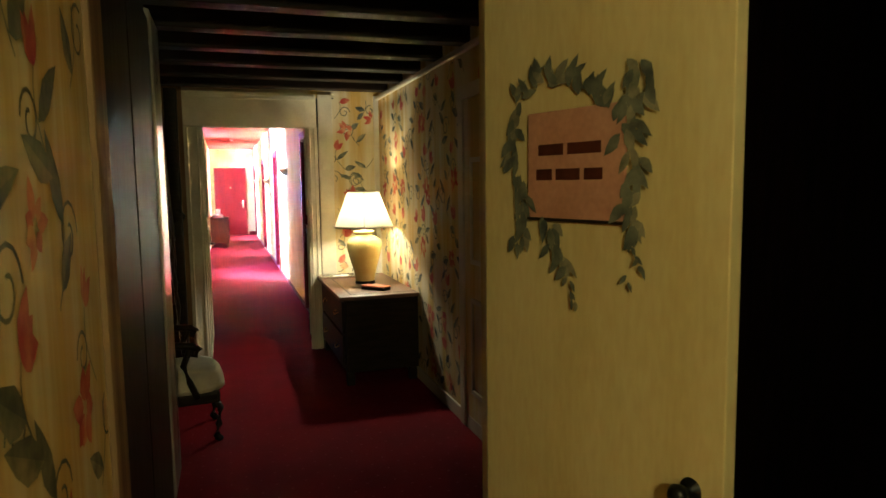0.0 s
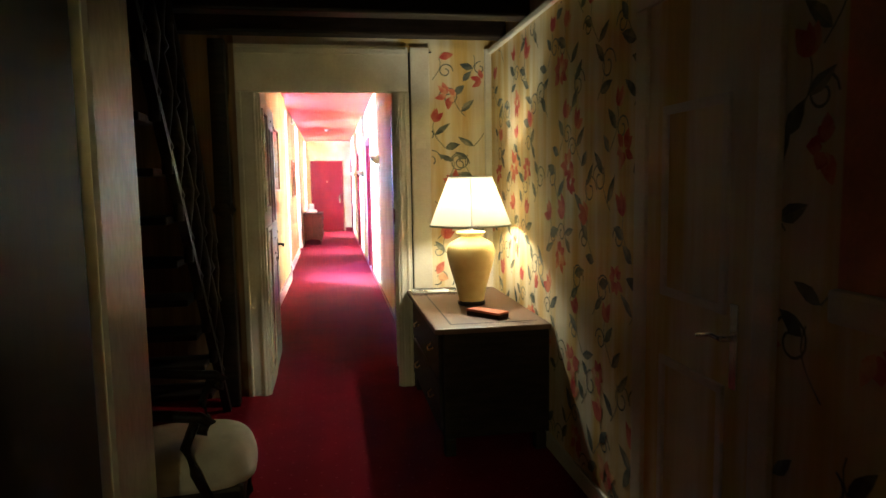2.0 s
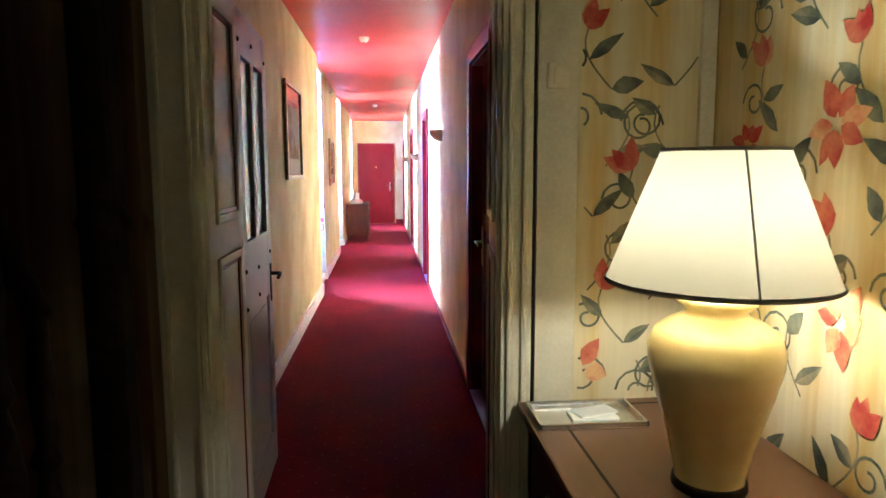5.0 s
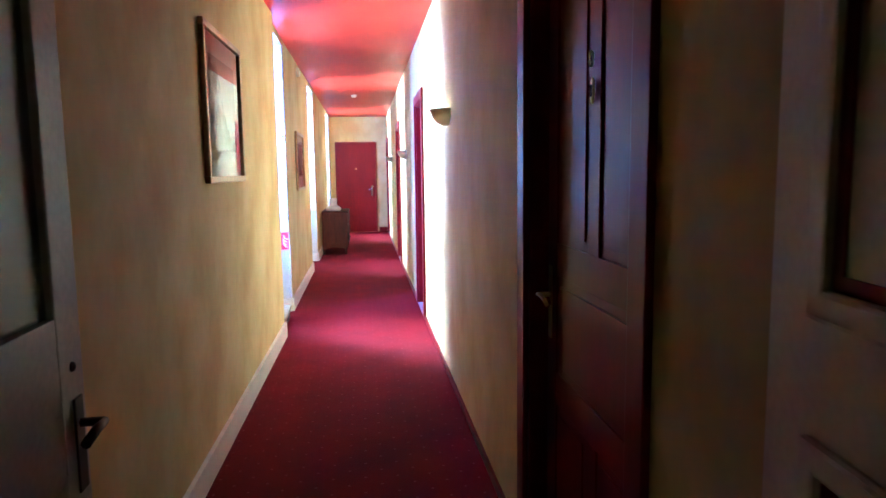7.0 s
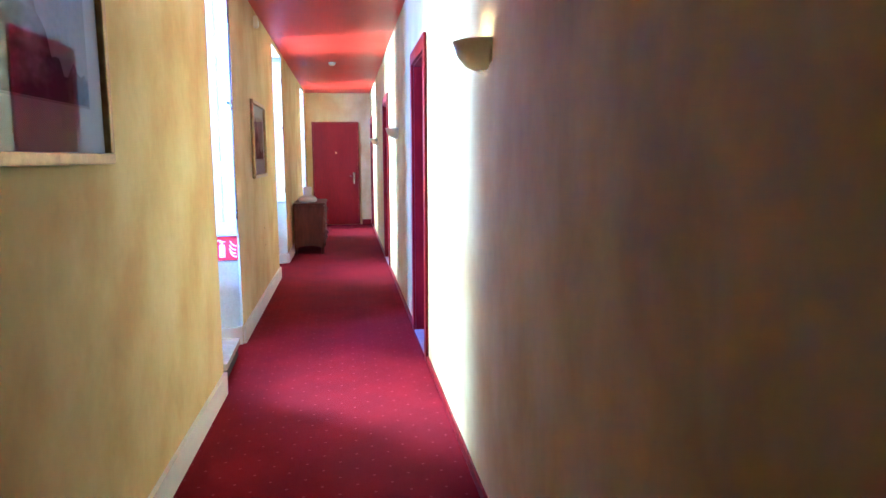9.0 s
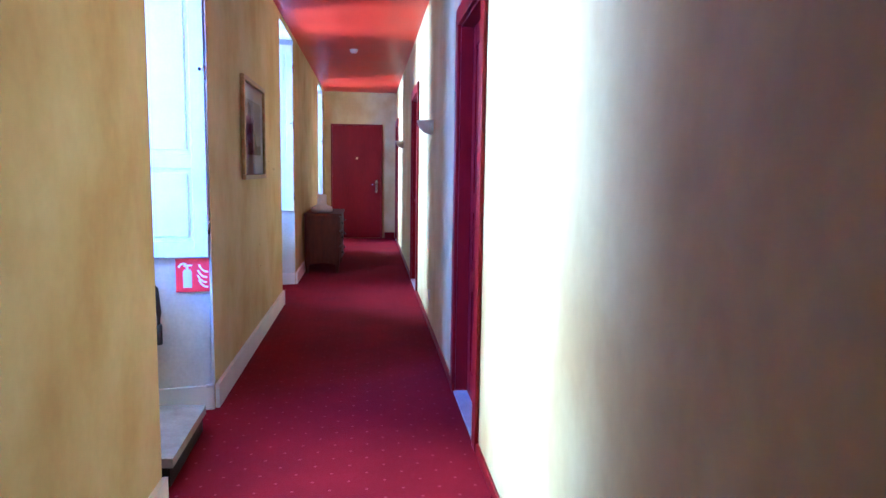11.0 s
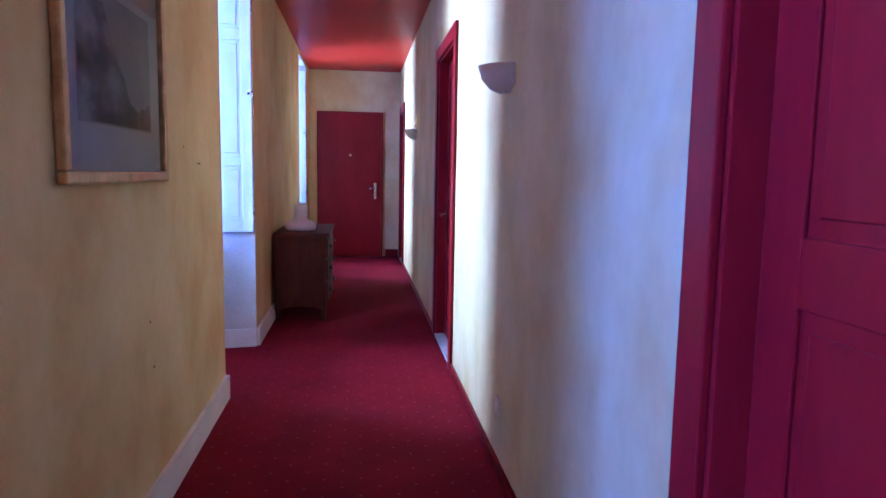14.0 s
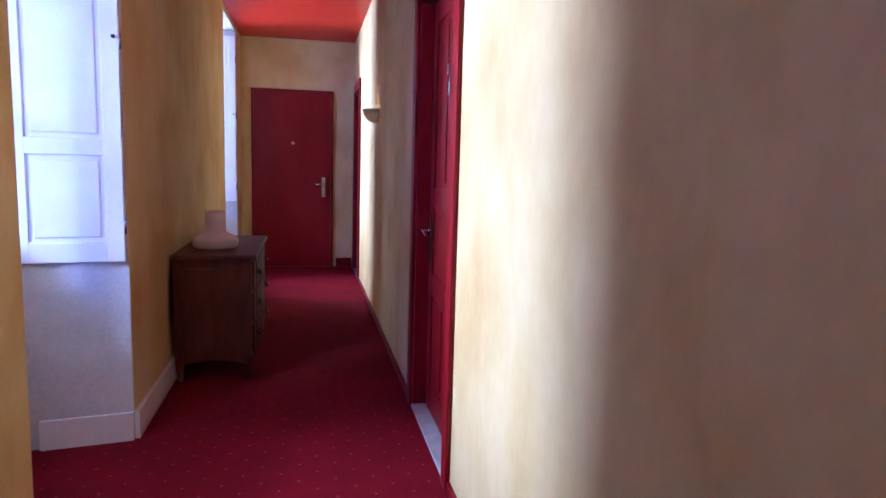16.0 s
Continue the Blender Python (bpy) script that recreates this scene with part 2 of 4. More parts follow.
# ---- mesh helpers ----
class Build:
    """Collects shapes into one mesh."""

    def __init__(self):
        self.bm, self.mats = bmesh.new(), []

    def slot(self, mat):
        if mat not in self.mats:
            self.mats.append(mat)
        return self.mats.index(mat)

    def box(self, lo, hi, mat, bevel=0.0, m=None):
        c = [(a + b) / 2 for a, b in zip(lo, hi)]
        d = [max(1e-4, abs(b - a)) for a, b in zip(lo, hi)]
        made = bmesh.ops.create_cube(self.bm, size=1, matrix=Matrix.Translation(c) @ Matrix.Diagonal((*d, 1)))["verts"]
        if bevel:
            edges = list({e for v in made for e in v.link_edges})
            res = bmesh.ops.bevel(self.bm, geom=edges, offset=min(bevel, min(d) * 0.45), segments=2, profile=0.6, affect="EDGES")
            faces = {f for f in res["faces"]} | {f for v in res["verts"] for f in v.link_faces}
            made = list({v for f in faces for v in f.verts})
        faces = {f for v in made for f in v.link_faces}
        k = self.slot(mat)
        for f in faces:
            f.material_index = k
        if m is not None:
            bmesh.ops.transform(self.bm, matrix=m, verts=made)
        return self

    def prism(self, plan, z0, z1, mat):
        """An upright solid on a plan polygon, counter-clockwise."""
        k = self.slot(mat)
        lo = [self.bm.verts.new((x, y, z0)) for x, y in plan]
        hi = [self.bm.verts.new((x, y, z1)) for x, y in plan]
        fs = [self.bm.faces.new(lo[::-1]), self.bm.faces.new(hi)]
        for i in range(len(plan)):
            j = (i + 1) % len(plan)
            fs.append(self.bm.faces.new((lo[i], lo[j], hi[j], hi[i])))
        for f in fs:
            f.material_index = k
        return self

    def lathe(self, profile, mat, m=None, seg=32, smooth=True, arc=1.0):
        """Turns (radius, z) pairs round the z axis."""
        k, rings = self.slot(mat), []
        count = seg if arc >= 1 else seg + 1
        for r, z in profile:
            rings.append([self.bm.verts.new((r * math.cos(2 * math.pi * arc * i / seg), r * math.sin(2 * math.pi * arc * i / seg), z)) for i in range(count)])
        for a, b in zip(rings, rings[1:]):
            for i in range(count if arc >= 1 else count - 1):
                j = (i + 1) % count
                f = self.bm.faces.new((a[i], a[j], b[j], b[i]))
                f.material_index, f.smooth = k, smooth
        if m is not None:
            bmesh.ops.transform(self.bm, matrix=m, verts=[v for r in rings for v in r])
        return self

    def tube(self, pts, r, mat, seg=8):
        """A round bar along points."""
        k, rings = self.slot(mat), []
        pts = [Vector(p) for p in pts]
        for i, p in enumerate(pts):
            d = (pts[min(i + 1, len(pts) - 1)] - pts[max(i - 1, 0)]).normalized()
            q = d.to_track_quat("Z", "Y")
            rings.append([self.bm.verts.new(p + q @ Vector((r * math.cos(2 * math.pi * j / seg), r * math.sin(2 * math.pi * j / seg), 0))) for j in range(seg)])
        for a, b in zip(rings, rings[1:]):
            for i in range(seg):
                f = self.bm.faces.new((a[i], a[(i + 1) % seg], b[(i + 1) % seg], b[i]))
                f.material_index, f.smooth = k, True
        for ring, flip in ((rings[0], True), (rings[-1], False)):
            f = self.bm.faces.new(ring[::-1] if flip else ring)
            f.material_index = k
        return self

    def poly(self, pts, mat):
        f = self.bm.faces.new([self.bm.verts.new(p) for p in pts])
        f.material_index = self.slot(mat)
        return self

    def done(self, name, parent=None, m=None, fix=True):
        if fix:
            bmesh.ops.recalc_face_normals(self.bm, faces=self.bm.faces[:])
        data = bpy.data.meshes.new(name)
        self.bm.to_mesh(data)
        self.bm.free()
        for mat in self.mats:
            data.materials.append(mat)
        ob = new(name, data)
        if parent is not None:
            ob.parent = parent
        if m is not None:
            ob.matrix_basis = m
        return ob


def block(name, lo, hi, mat, bevel=0.0, parent=None):
    return Build().box(lo, hi, mat, bevel).done(name, parent)


def structure(ob, label="", category=""):
    return tagged(ob, label, category, kind="structure")


def thing(name, label, category, m=None, group=""):
    ob = new(name)
    ob.empty_display_size = 0.1
    if m is not None:
        ob.matrix_basis = m
    return tagged(ob, label, category, group)


# ---- structure: floors, ceilings, walls ----
structure(block("ground", (-900, -900, -4.2), (900, 900, -4.0), GRASS), "green ground far below the windows", "ground")
structure(Build().box((-1.0, -2.2, -0.15), (HX + 0.1, YC, 0.0), CARPET).box((HX + 0.1, -2.2, -0.15), (3.3, 1.95, 0.0), CARPET).box((-0.5, YC, -0.15), (XR + 0.3, YE + 0.1, 0.0), CARPET).done("floor"), "red carpet with a lattice of small pale dots", "carpet")
structure(block("ceiling", (-0.6, YC, CZ), (1.6, 22.2, CZ + 0.12), REDCEIL), "glossy red painted corridor ceiling", "ceiling")

joists = Build().box((-1.1, -2.2, HZ), (3.4, YC, HZ + 0.1), BLACKWOOD)
y = -1.95
while y < 6.1:
    joists.box((-1.1, y, 2.375), (HX + 0.1, y + 0.13, HZ + 0.01), BLACKWOOD, 0.012)
    y += 0.52
structure(joists.done("ceiling_hall"), "black beamed wooden ceiling of the hall", "ceiling")


def wall_along_y(name, x0, x1, y0, y1, z1, gaps, mat, label):
    """A wall along y, with openings (y0, y1, z0, z1)."""
    b, at = Build(), y0
    for a, c, lo, hi in sorted(gaps):
        b.box((x0, at, 0), (x1, a, z1), mat)
        if lo > 0:
            b.box((x0, a, 0), (x1, c, lo), mat)
        if hi < z1:
            b.box((x0, a, hi), (x1, c, z1), mat)
        at = c
    b.box((x0, at, 0), (x1, y1, z1), mat)
    return structure(b.done(name), label, "wall")


XA, XB = -0.002, 0.055                # west face at the partition and at the first window


def west_x(y):
    return XA + (XB - XA) * (y - YC) / (WINDOWS[0][0] - YC) if y < WINDOWS[0][0] + 0.01 else XL


RT = 2.665                          # head of the window recesses
wl = Build()
cuts = [YC] + [v for w in WINDOWS for v in w] + [YE]
for i in range(0, len(cuts), 2):
    a, b = cuts[i], cuts[i + 1]
    sa, sb = (0.0 if i == 0 else -0.09), (0.0 if i == len(cuts) - 2 else 0.09)
    wl.prism([(west_x(a + 0.02), a), (west_x(b), b), (-0.50, b + sb), (-0.50, a + sa)], 0, CZ, OCHRE)
for a, b in WINDOWS:
    wl.prism([(XL, a), (XL, b), (-0.50, b - 0.09), (-0.50, a + 0.09)], RT, CZ, OCHRE)
structure(wl.done("wall_west"), "ochre sponged corridor wall with window recesses", "wall")
wall_along_y("wall_east", XR, XR + 0.30, YC, YE, CZ, [(a + 0.08, b - 0.08, 0, 2.10) for a, b in DOORS], OCHRE, "ochre sponged corridor wall with red doors")
structure(block("wall_north", (-0.6, YE, 0), (1.7, YE + 0.15, CZ), OCHRE), "ochre end wall above the last door", "wall")

# partition between hall and corridor, with its opening
OX0, OX1, OX2, OT = 0.228, 1.140, 1.200, 2.068   # the east jamb splays from OX1 to OX2
part = Build()
# the part behind the treads has the stripes darkened for shade
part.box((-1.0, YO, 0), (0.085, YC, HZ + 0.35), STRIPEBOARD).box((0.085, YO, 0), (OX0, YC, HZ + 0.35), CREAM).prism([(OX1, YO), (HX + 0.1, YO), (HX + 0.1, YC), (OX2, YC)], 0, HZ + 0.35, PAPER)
soffit = [(OX0, YO, OT), (OX1, YO, OT), (OX2, YC, OT + 0.13), (OX0, YC, OT + 0.13)]
lower, upper = [part.bm.verts.new(p) for p in soffit], [part.bm.verts.new((p[0], p[1], HZ + 0.35)) for p in soffit]
for q in [lower[::-1], upper] + [[lower[n], lower[(n + 1) % 4], upper[(n + 1) % 4], upper[n]] for n in range(4)]:
    part.bm.faces.new(q).material_index = part.slot(CREAM)
structure(part.done("wall_partition"), "thick papered wall with a cased opening", "wall")

# hall walls
structure(block("wall_hall_east", (HX, 1.95, 0), (HX + 0.1, YO, HZ), PAPER), "yellow wallpaper with red flowers and green vines", "wall")
structure(block("wall_orange", (HX - 0.006, 1.95, 1.20), (HX - 0.001, 2.95, HZ), ORANGE), "orange painted upper wall above a dado", "wall")
structure(block("dado_rail", (HX - 0.035, 1.95, 1.125), (HX - 0.001, 2.95, 1.205), CREAM, 0.012), "cream dado rail", "rail")
structure(block("wall_hall_return", (1.165, 1.80, 0), (HX + 0.1, 1.95, HZ), PAPER), "papered end wall beside the yellow door", "wall")
wall_along_y("wall_room_east", 1.12, 1.22, -2.2, 1.798, HZ, [(0.30, 1.79, 0, 2.12)], PAPER, "papered wall round the open yellow door")
# the side room's darkness is put into its wall colour, no panelling known
structure(block("wall_side_room_east", (3.2, -2.2, 0), (3.3, 1.95, HZ), DARKBROWN), "side room wall, coloured dark in place of its shade", "wall")
structure(block("wall_side_room_north", (HX + 0.1, 1.80, 0), (3.2, 1.95, HZ), DARKBROWN), "side room wall, coloured dark in place of its shade", "wall")
structure(block("wall_south", (-1.0, -2.2, 0), (3.4, -2.1, HZ), PAPER), "papered wall closing the hall", "wall")
structure(block("wall_hall_west", (0.0, -2.1, 0), (0.11, 1.74, HZ), PAPER), "yellow wallpaper with painted vines", "wall")
# yellow striped walls, coloured darker than they are to keep the stairs dim
structure(block("wall_stair_west", (-1.0, 3.7, 0), (-0.9, YO, HZ), STRIPEBOARD), "striped yellow wall beside the stairs, its shade painted in", "wall")
structure(block("wall_stair_south", (-0.9, 3.62, 0), (0.02, 3.70, HZ), STRIPEBOARD), "striped yellow wall behind the cupboard, its shade painted in", "wall")

# casing of the opening
trim = Build()
for x0, x1 in ((0.088, OX0), (OX1, 1.241)):
    trim.box((x0, YO - 0.022, 0), (x1, YO - 0.001, OT + 0.005), CREAM, 0.006)
    trim.box((x0 + 0.018, YO - 0.034, 0), (x0 + 0.036, YO - 0.02, OT), CREAM, 0.006)
    trim.box((x1 - 0.036, YO - 0.034, 0), (x1 - 0.018, YO - 0.02, OT), CREAM, 0.006)
trim.box((0.088, YO - 0.024, OT + 0.006), (1.236, YO - 0.001, 2.375), CREAM, 0.006)
trim.box((0.10, YO - 0.036, 2.32), (1.225, YO - 0.022, 2.36), CREAM, 0.006)
structure(trim.done("trim"), "cream painted casing round the opening", "trim")
structure(block("trim_strip", (1.252, YO - 0.02, 0), (1.383, YO - 0.001, 2.375), CREAM, 0.004), "cream boarded strip beside the casing", "trim")
structure(block("trim_corner", (1.774, YO - 0.02, 0), (HX - 0.001, YO - 0.001, 2.375), CREAM, 0.006), "cream corner strip of the papered wall", "trim")
structure(block("cornice", (HX - 0.03, 1.95, 2.335), (HX - 0.001, YO - 0.022, 2.374), CREAM, 0.01), "cream strip along the top of the wallpaper", "trim")
tagged(Build().tube([(1.244, YO - 0.012, 0.0), (1.244, YO - 0.012, 2.34), (1.40, YO - 0.012, 2.345)], 0.006, IRON).done("cable"), "thin dark cable along the casing", "cable")

# panelled linings of the opening
for x, s, name in ((OX1, -1, "lining_east"), (OX0, 1, "lining_west")):
    b = Build()
    b.box((x, YO + 0.001, 0), (x + s * 0.012, YC, OT + (0.128 if s < 0 else 0.0)), CREAM)
    for z0, z1 in ((0.12, 1.16), (1.27, 1.98)):
        lo, hi = (YO + 0.09, z0), (YC - 0.08, z1)
        for a, c in (((lo[0], lo[1]), (hi[0], lo[1] + 0.03)), ((lo[0], hi[1] - 0.03), (hi[0], hi[1])), ((lo[0], lo[1]), (lo[0] + 0.03, hi[1])), ((hi[0] - 0.03, lo[1]), (hi[0], hi[1]))):
            b.box((x + s * 0.012, a[0], a[1]), (x + s * 0.024, c[0], c[1]), CREAM, 0.006)
        for a, c in (((lo[0] + 0.03, lo[1] + 0.03), (hi[0] - 0.03, lo[1] + 0.045)), ((lo[0] + 0.03, hi[1] - 0.045), (hi[0] - 0.03, hi[1] - 0.03)), ((lo[0] + 0.03, lo[1] + 0.03), (lo[0] + 0.045, hi[1] - 0.03)), ((hi[0] - 0.045, lo[1] + 0.03), (hi[0] - 0.03, hi[1] - 0.03))):
            b.box((x + s * 0.0122, a[0], a[1]), (x + s * 0.0165, c[0], c[1]), REDPAINT, 0.002)
    if s < 0:
        for v in b.bm.verts:
            v.co.x += (v.co.y - YO) * (OX2 - OX1) / (YC - YO)
    structure(b.done(name), "cream panelled lining with red beading", "trim")

# skirtings
for i in range(0, len(cuts), 2):
    a, b = cuts[i], cuts[i + 1]
    p, q = west_x(a + 0.02), west_x(b)
    structure(Build().prism([(p + 0.001, a), (p + 0.022, a), (q + 0.022, b), (q + 0.001, b)], 0, 0.13, WHITE).done("baseboard"), "white painted skirting board", "baseboard")
for a, b in WINDOWS:
    k = Build()
    k.prism([(XL - 0.002, b - 0.024), (XL - 0.002, b - 0.001), (-0.36, b - 0.066), (-0.36, b - 0.09)], 0, 0.13, WHITE)
    k.prism([(XL - 0.002, a + 0.001), (XL - 0.002, a + 0.024), (-0.36, a + 0.09), (-0.36, a + 0.066)], 0, 0.13, WHITE)
    structure(k.done("baseboard"), "white painted skirting of the window recess", "baseboard")
at = YC
for a, b in DOORS + [(YE, YE)]:
    structure(Build().box((XR - 0.016, at, 0), (XR - 0.001, a, 0.045), REDPAINT, 0.005).done("baseboard"), "dark red skirting board", "baseboard")
    at = b
structure(block("baseboard", (1.12, YE - 0.018, 0), (XR - 0.02, YE - 0.001, 0.11), REDPAINT, 0.005), "dark red skirting of the end wall", "baseboard")
structure(block("baseboard", (HX - 0.016, 1.96, 0), (HX - 0.001, YO - 0.03, 0.09), CREAM, 0.005), "cream skirting under the wallpaper", "baseboard")


# ---- windows with shutters ----
def window(index, a, b):
    y0, y1 = a + 0.075, b - 0.075
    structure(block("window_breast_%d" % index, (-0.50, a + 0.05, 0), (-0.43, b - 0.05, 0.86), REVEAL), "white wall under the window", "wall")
    rv = Build()
    for s0, s1, d in ((a, a + 0.082, 1), (b, b - 0.082, -1)):
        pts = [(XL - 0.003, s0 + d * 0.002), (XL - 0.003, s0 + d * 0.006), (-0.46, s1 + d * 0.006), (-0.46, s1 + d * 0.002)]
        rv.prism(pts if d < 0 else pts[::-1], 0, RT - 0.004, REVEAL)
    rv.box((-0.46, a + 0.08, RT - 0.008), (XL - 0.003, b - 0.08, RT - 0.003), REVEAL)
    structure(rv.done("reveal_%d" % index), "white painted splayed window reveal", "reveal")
    frame_ = new("window_%d" % index)
    structure(frame_, "white casement window with clear panes in daylight", "window")
    b2 = Build()
    for p, q in (((-0.50, y0, 0.86), (-0.44, y0 + 0.06, RT)), ((-0.50, y1 - 0.06, 0.86), (-0.44, y1, RT)), ((-0.50, y0, 0.86), (-0.44, y1, 0.93)), ((-0.50, y0, RT - 0.07), (-0.44, y1, RT)), ((-0.505, (y0 + y1) / 2 - 0.04, 0.9), (-0.435, (y0 + y1) / 2 + 0.04, RT))):
        b2.box(p, q, WHITE, 0.008)
    for z in (1.45, 2.03):
        b2.box((-0.485, y0, z), (-0.455, y1, z + 0.03), WHITE, 0.004)
    b2.done("frame_bars", frame_)
    block("sill", (-0.51, y0, 0.845), (-0.43, y1, 0.875), WHITE, 0.008, frame_)
    ym = (y0 + y1) / 2
    for c, d in ((y0 + 0.05, ym - 0.03), (ym + 0.03, y1 - 0.05)):
        for z0, z1 in ((0.92, 1.45), (1.48, 2.03), (2.06, RT - 0.06)):
            pane = block("pane", (-0.472, c, z0), (-0.468, d, z1), GLASS, 0, frame_)
            pane.visible_shadow = False
    # folded inner shutter on the far reveal
    sh = thing("shutter", "white panelled inner shutter folded back against the reveal", "shutter", pose(XL - 0.012, b - 0.012, 0.826, 0, 0, 190), "window shutters")
    leaf, w, h = Build(), 0.43, RT - 0.06 - 0.826
    leaf.box((0, 0.0, 0), (w, 0.022, h), WHITE, 0.003)
    st = 0.07
    rows = [(0.0, 0.085), (0.455, 0.525), (1.30, 1.38), (h - 0.09, h)]
    leaf.box((0, 0.022, 0), (st, 0.036, h), WHITE, 0.004).box((w - st, 0.022, 0), (w, 0.036, h), WHITE, 0.004)
    for z0, z1 in rows:
        leaf.box((st - 0.002, 0.022, z0), (w - st + 0.002, 0.0355, z1), WHITE, 0.004)
    for (z0, z1), (z2, z3) in zip(rows, rows[1:]):
        leaf.box((st + 0.022, 0.022, z1 + 0.022), (w - st - 0.022, 0.031, z2 - 0.022), WHITE, 0.008)
    leaf.done("panel_leaf", sh)
    Build().lathe([(0.0, 0.014), (0.007, 0.012), (0.009, 0.004), (0.006, 0)], IRON, pose(0.02, 0.036, 0.95, -90), 10).done("knob", sh)
    for z in (0.12, 0.9, 1.5):
        Build().tube([(-0.004, 0.03, z), (-0.004, 0.03, z + 0.07)], 0.006, STEEL).done("hinge", sh)


for i, (a, b) in enumerate(WINDOWS):
    window(i + 1, a, b)


# ---- red panelled doors of the corridor ----
def panel_door(b, y0, y1, h, x, mat, deep=0.008):
    """A leaf in the plane x, faced towards -x: two tall panels over a lying one over two."""
    w = y1 - y0
    b.box((x, y0, 0.012), (x + 0.03, y1, h), mat)
    st, mid = 0.10, (y0 + y1) / 2
    for c, d in ((y0, y0 + st), (y1 - st, y1)):
        b.box((x - deep, c, 0.012), (x, d, h), mat, 0.004)
    rails = [(0.012, 0.16), (0.62, 0.73), (1.06, 1.17), (h - 0.11, h)]
    for z0, z1 in rails:
        b.box((x - deep + 0.0005, y0 + st - 0.002, z0), (x, y1 - st + 0.002, z1), mat, 0.004)
    for z0, z1 in ((0.16, 0.62), (1.17, h - 0.11)):
        b.box((x - deep + 0.001, mid - 0.045, z0 - 0.002), (x, mid + 0.045, z1 + 0.002), mat, 0.004)
        for c, d in ((y0 + st, mid - 0.045), (mid + 0.045, y1 - st)):
            b.box((x - 0.006, c + 0.03, z0 + 0.03), (x, d - 0.03, z1 - 0.03), mat, 0.007)
    b.box((x - 0.008, y0 + st + 0.03, 0.76), (x, y1 - st - 0.03, 1.03), mat, 0.007)


def lever(parent, x, y, z, s, mat, plate=True):
    """A lever handle on a long back plate; s is the way that it points along y."""
    b = Build()
    if plate:
        b.box((x - 0.005, y - 0.018, z - 0.15), (x, y + 0.018, z + 0.10), mat, 0.004)
    b.tube([(x, y, z), (x - 0.045, y, z)], 0.009, mat)
    b.tube([(x - 0.045, y - s * 0.008, z), (x - 0.050, y + s * 0.04, z + 0.006), (x - 0.046, y + s * 0.08, z - 0.004), (x - 0.048, y + s * 0.115, z - 0.012)], 0.0075, mat)
    return b.done("handle", parent)


def number_plate(parent, x, y, z, mat):
    b = Build()
    b.lathe([(0, 0.005), (0.026, 0.005), (0.030, 0.0)], mat, pose(x, y, z, 0, -90, 0) @ Matrix.Diagonal((1.25, 0.55, 1, 1)), 8)
    b.box((x - 0.007, y - 0.007, z - 0.016), (x - 0.005, y - 0.002, z + 0.016), IRON, 0.002)
    b.box((x - 0.007, y + 0.002, z - 0.016), (x - 0.005, y + 0.007, z + 0.016), IRON, 0.002)
    b.tube([(x - 0.006, y + 0.014 * math.sin(a), z + 0.085 + 0.02 * math.cos(a)) for a in [i * 0.6 for i in range(10)]], 0.004, mat, 6)
    return b.done("number_plate", parent)


HANDLES = [("far", 0.99), ("near", 0.865), ("far", 0.95), ("near", 0.95)]
for i, (a, b) in enumerate(DOORS):
    d = new("door_%d" % (i + 1))
    structure(d, "dark red glossy panelled bedroom door, closed", "door")
    y0, y1, xf = a + 0.08, b - 0.08, XR + 0.075
    leaf = Build()
    panel_door(leaf, y0 + 0.022, y1 - 0.022, 2.075, xf, REDPAINT)
    leaf.done("leaf", d)
    cs = Build()
    for c, e in ((a, y0 + 0.012), (y1 - 0.012, b)):
        cs.box((XR - 0.02, c, 0), (XR - 0.001, e, 2.113), REDPAINT, 0.005)
    cs.box((XR - 0.021, a, 2.088), (XR - 0.001, b, 2.182), REDPAINT, 0.005)
    cs.box((XR - 0.001, y0 + 0.0005, 0), (XR + 0.12, y0 + 0.022, 2.098), REDPAINT, 0.003).box((XR - 0.001, y1 - 0.022, 0), (XR + 0.12, y1 - 0.0005, 2.098), REDPAINT, 0.003)
    cs.box((XR - 0.001, y0 + 0.022, 2.076), (XR + 0.12, y1 - 0.022, 2.098), REDPAINT, 0.003)
    cs.done("casing", d)
    block("sill", (XR - 0.012, y0 + 0.022, 0), (XR + 0.12, y1 - 0.022, 0.014), STONE, 0.004, d)
    side, hz = HANDLES[i]
    hy, s = (y1 - 0.075, -1) if side == "far" else (y0 + 0.085, 1)
    lever(d, xf - 0.012, hy, hz, s, BRASS if i in (0,) else STEEL)
    number_plate(d, xf - 0.013, (y0 + y1) / 2, 1.62 if i != 1 else 1.50, BRASS if i == 0 else TAGGREY)
    back = block("backing", (XR + 0.20, a - 0.02, 0), (XR + 0.29, b + 0.02, 2.2), BLACKWOOD, 0, d)

# the flush door at the end
d = new("door_5")
structure(d, "plain flush dark red door, closed", "door")
block("leaf", (0.145, YE - 0.035, 0.008), (1.050, YE - 0.001, 2.105), REDPAINT, 0.004, d)
cs = Build()
for x0, x1 in ((0.118, 0.143), (1.052, 1.077)):
    cs.box((x0, YE - 0.03, 0), (x1, YE - 0.001, 2.11), REDPAINT, 0.004)
cs.box((0.118, YE - 0.03, 2.107), (1.077, YE - 0.001, 2.13), REDPAINT, 0.004)
cs.done("casing", d)
hb = Build()
hb.box((0.945, YE - 0.041, 0.86), (0.985, YE - 0.035, 1.10), STEEL, 0.004).tube([(0.965, YE - 0.04, 1.02), (0.965, YE - 0.085, 1.02), (0.87, YE - 0.085, 1.015)], 0.008, STEEL)
hb.done("handle", d)
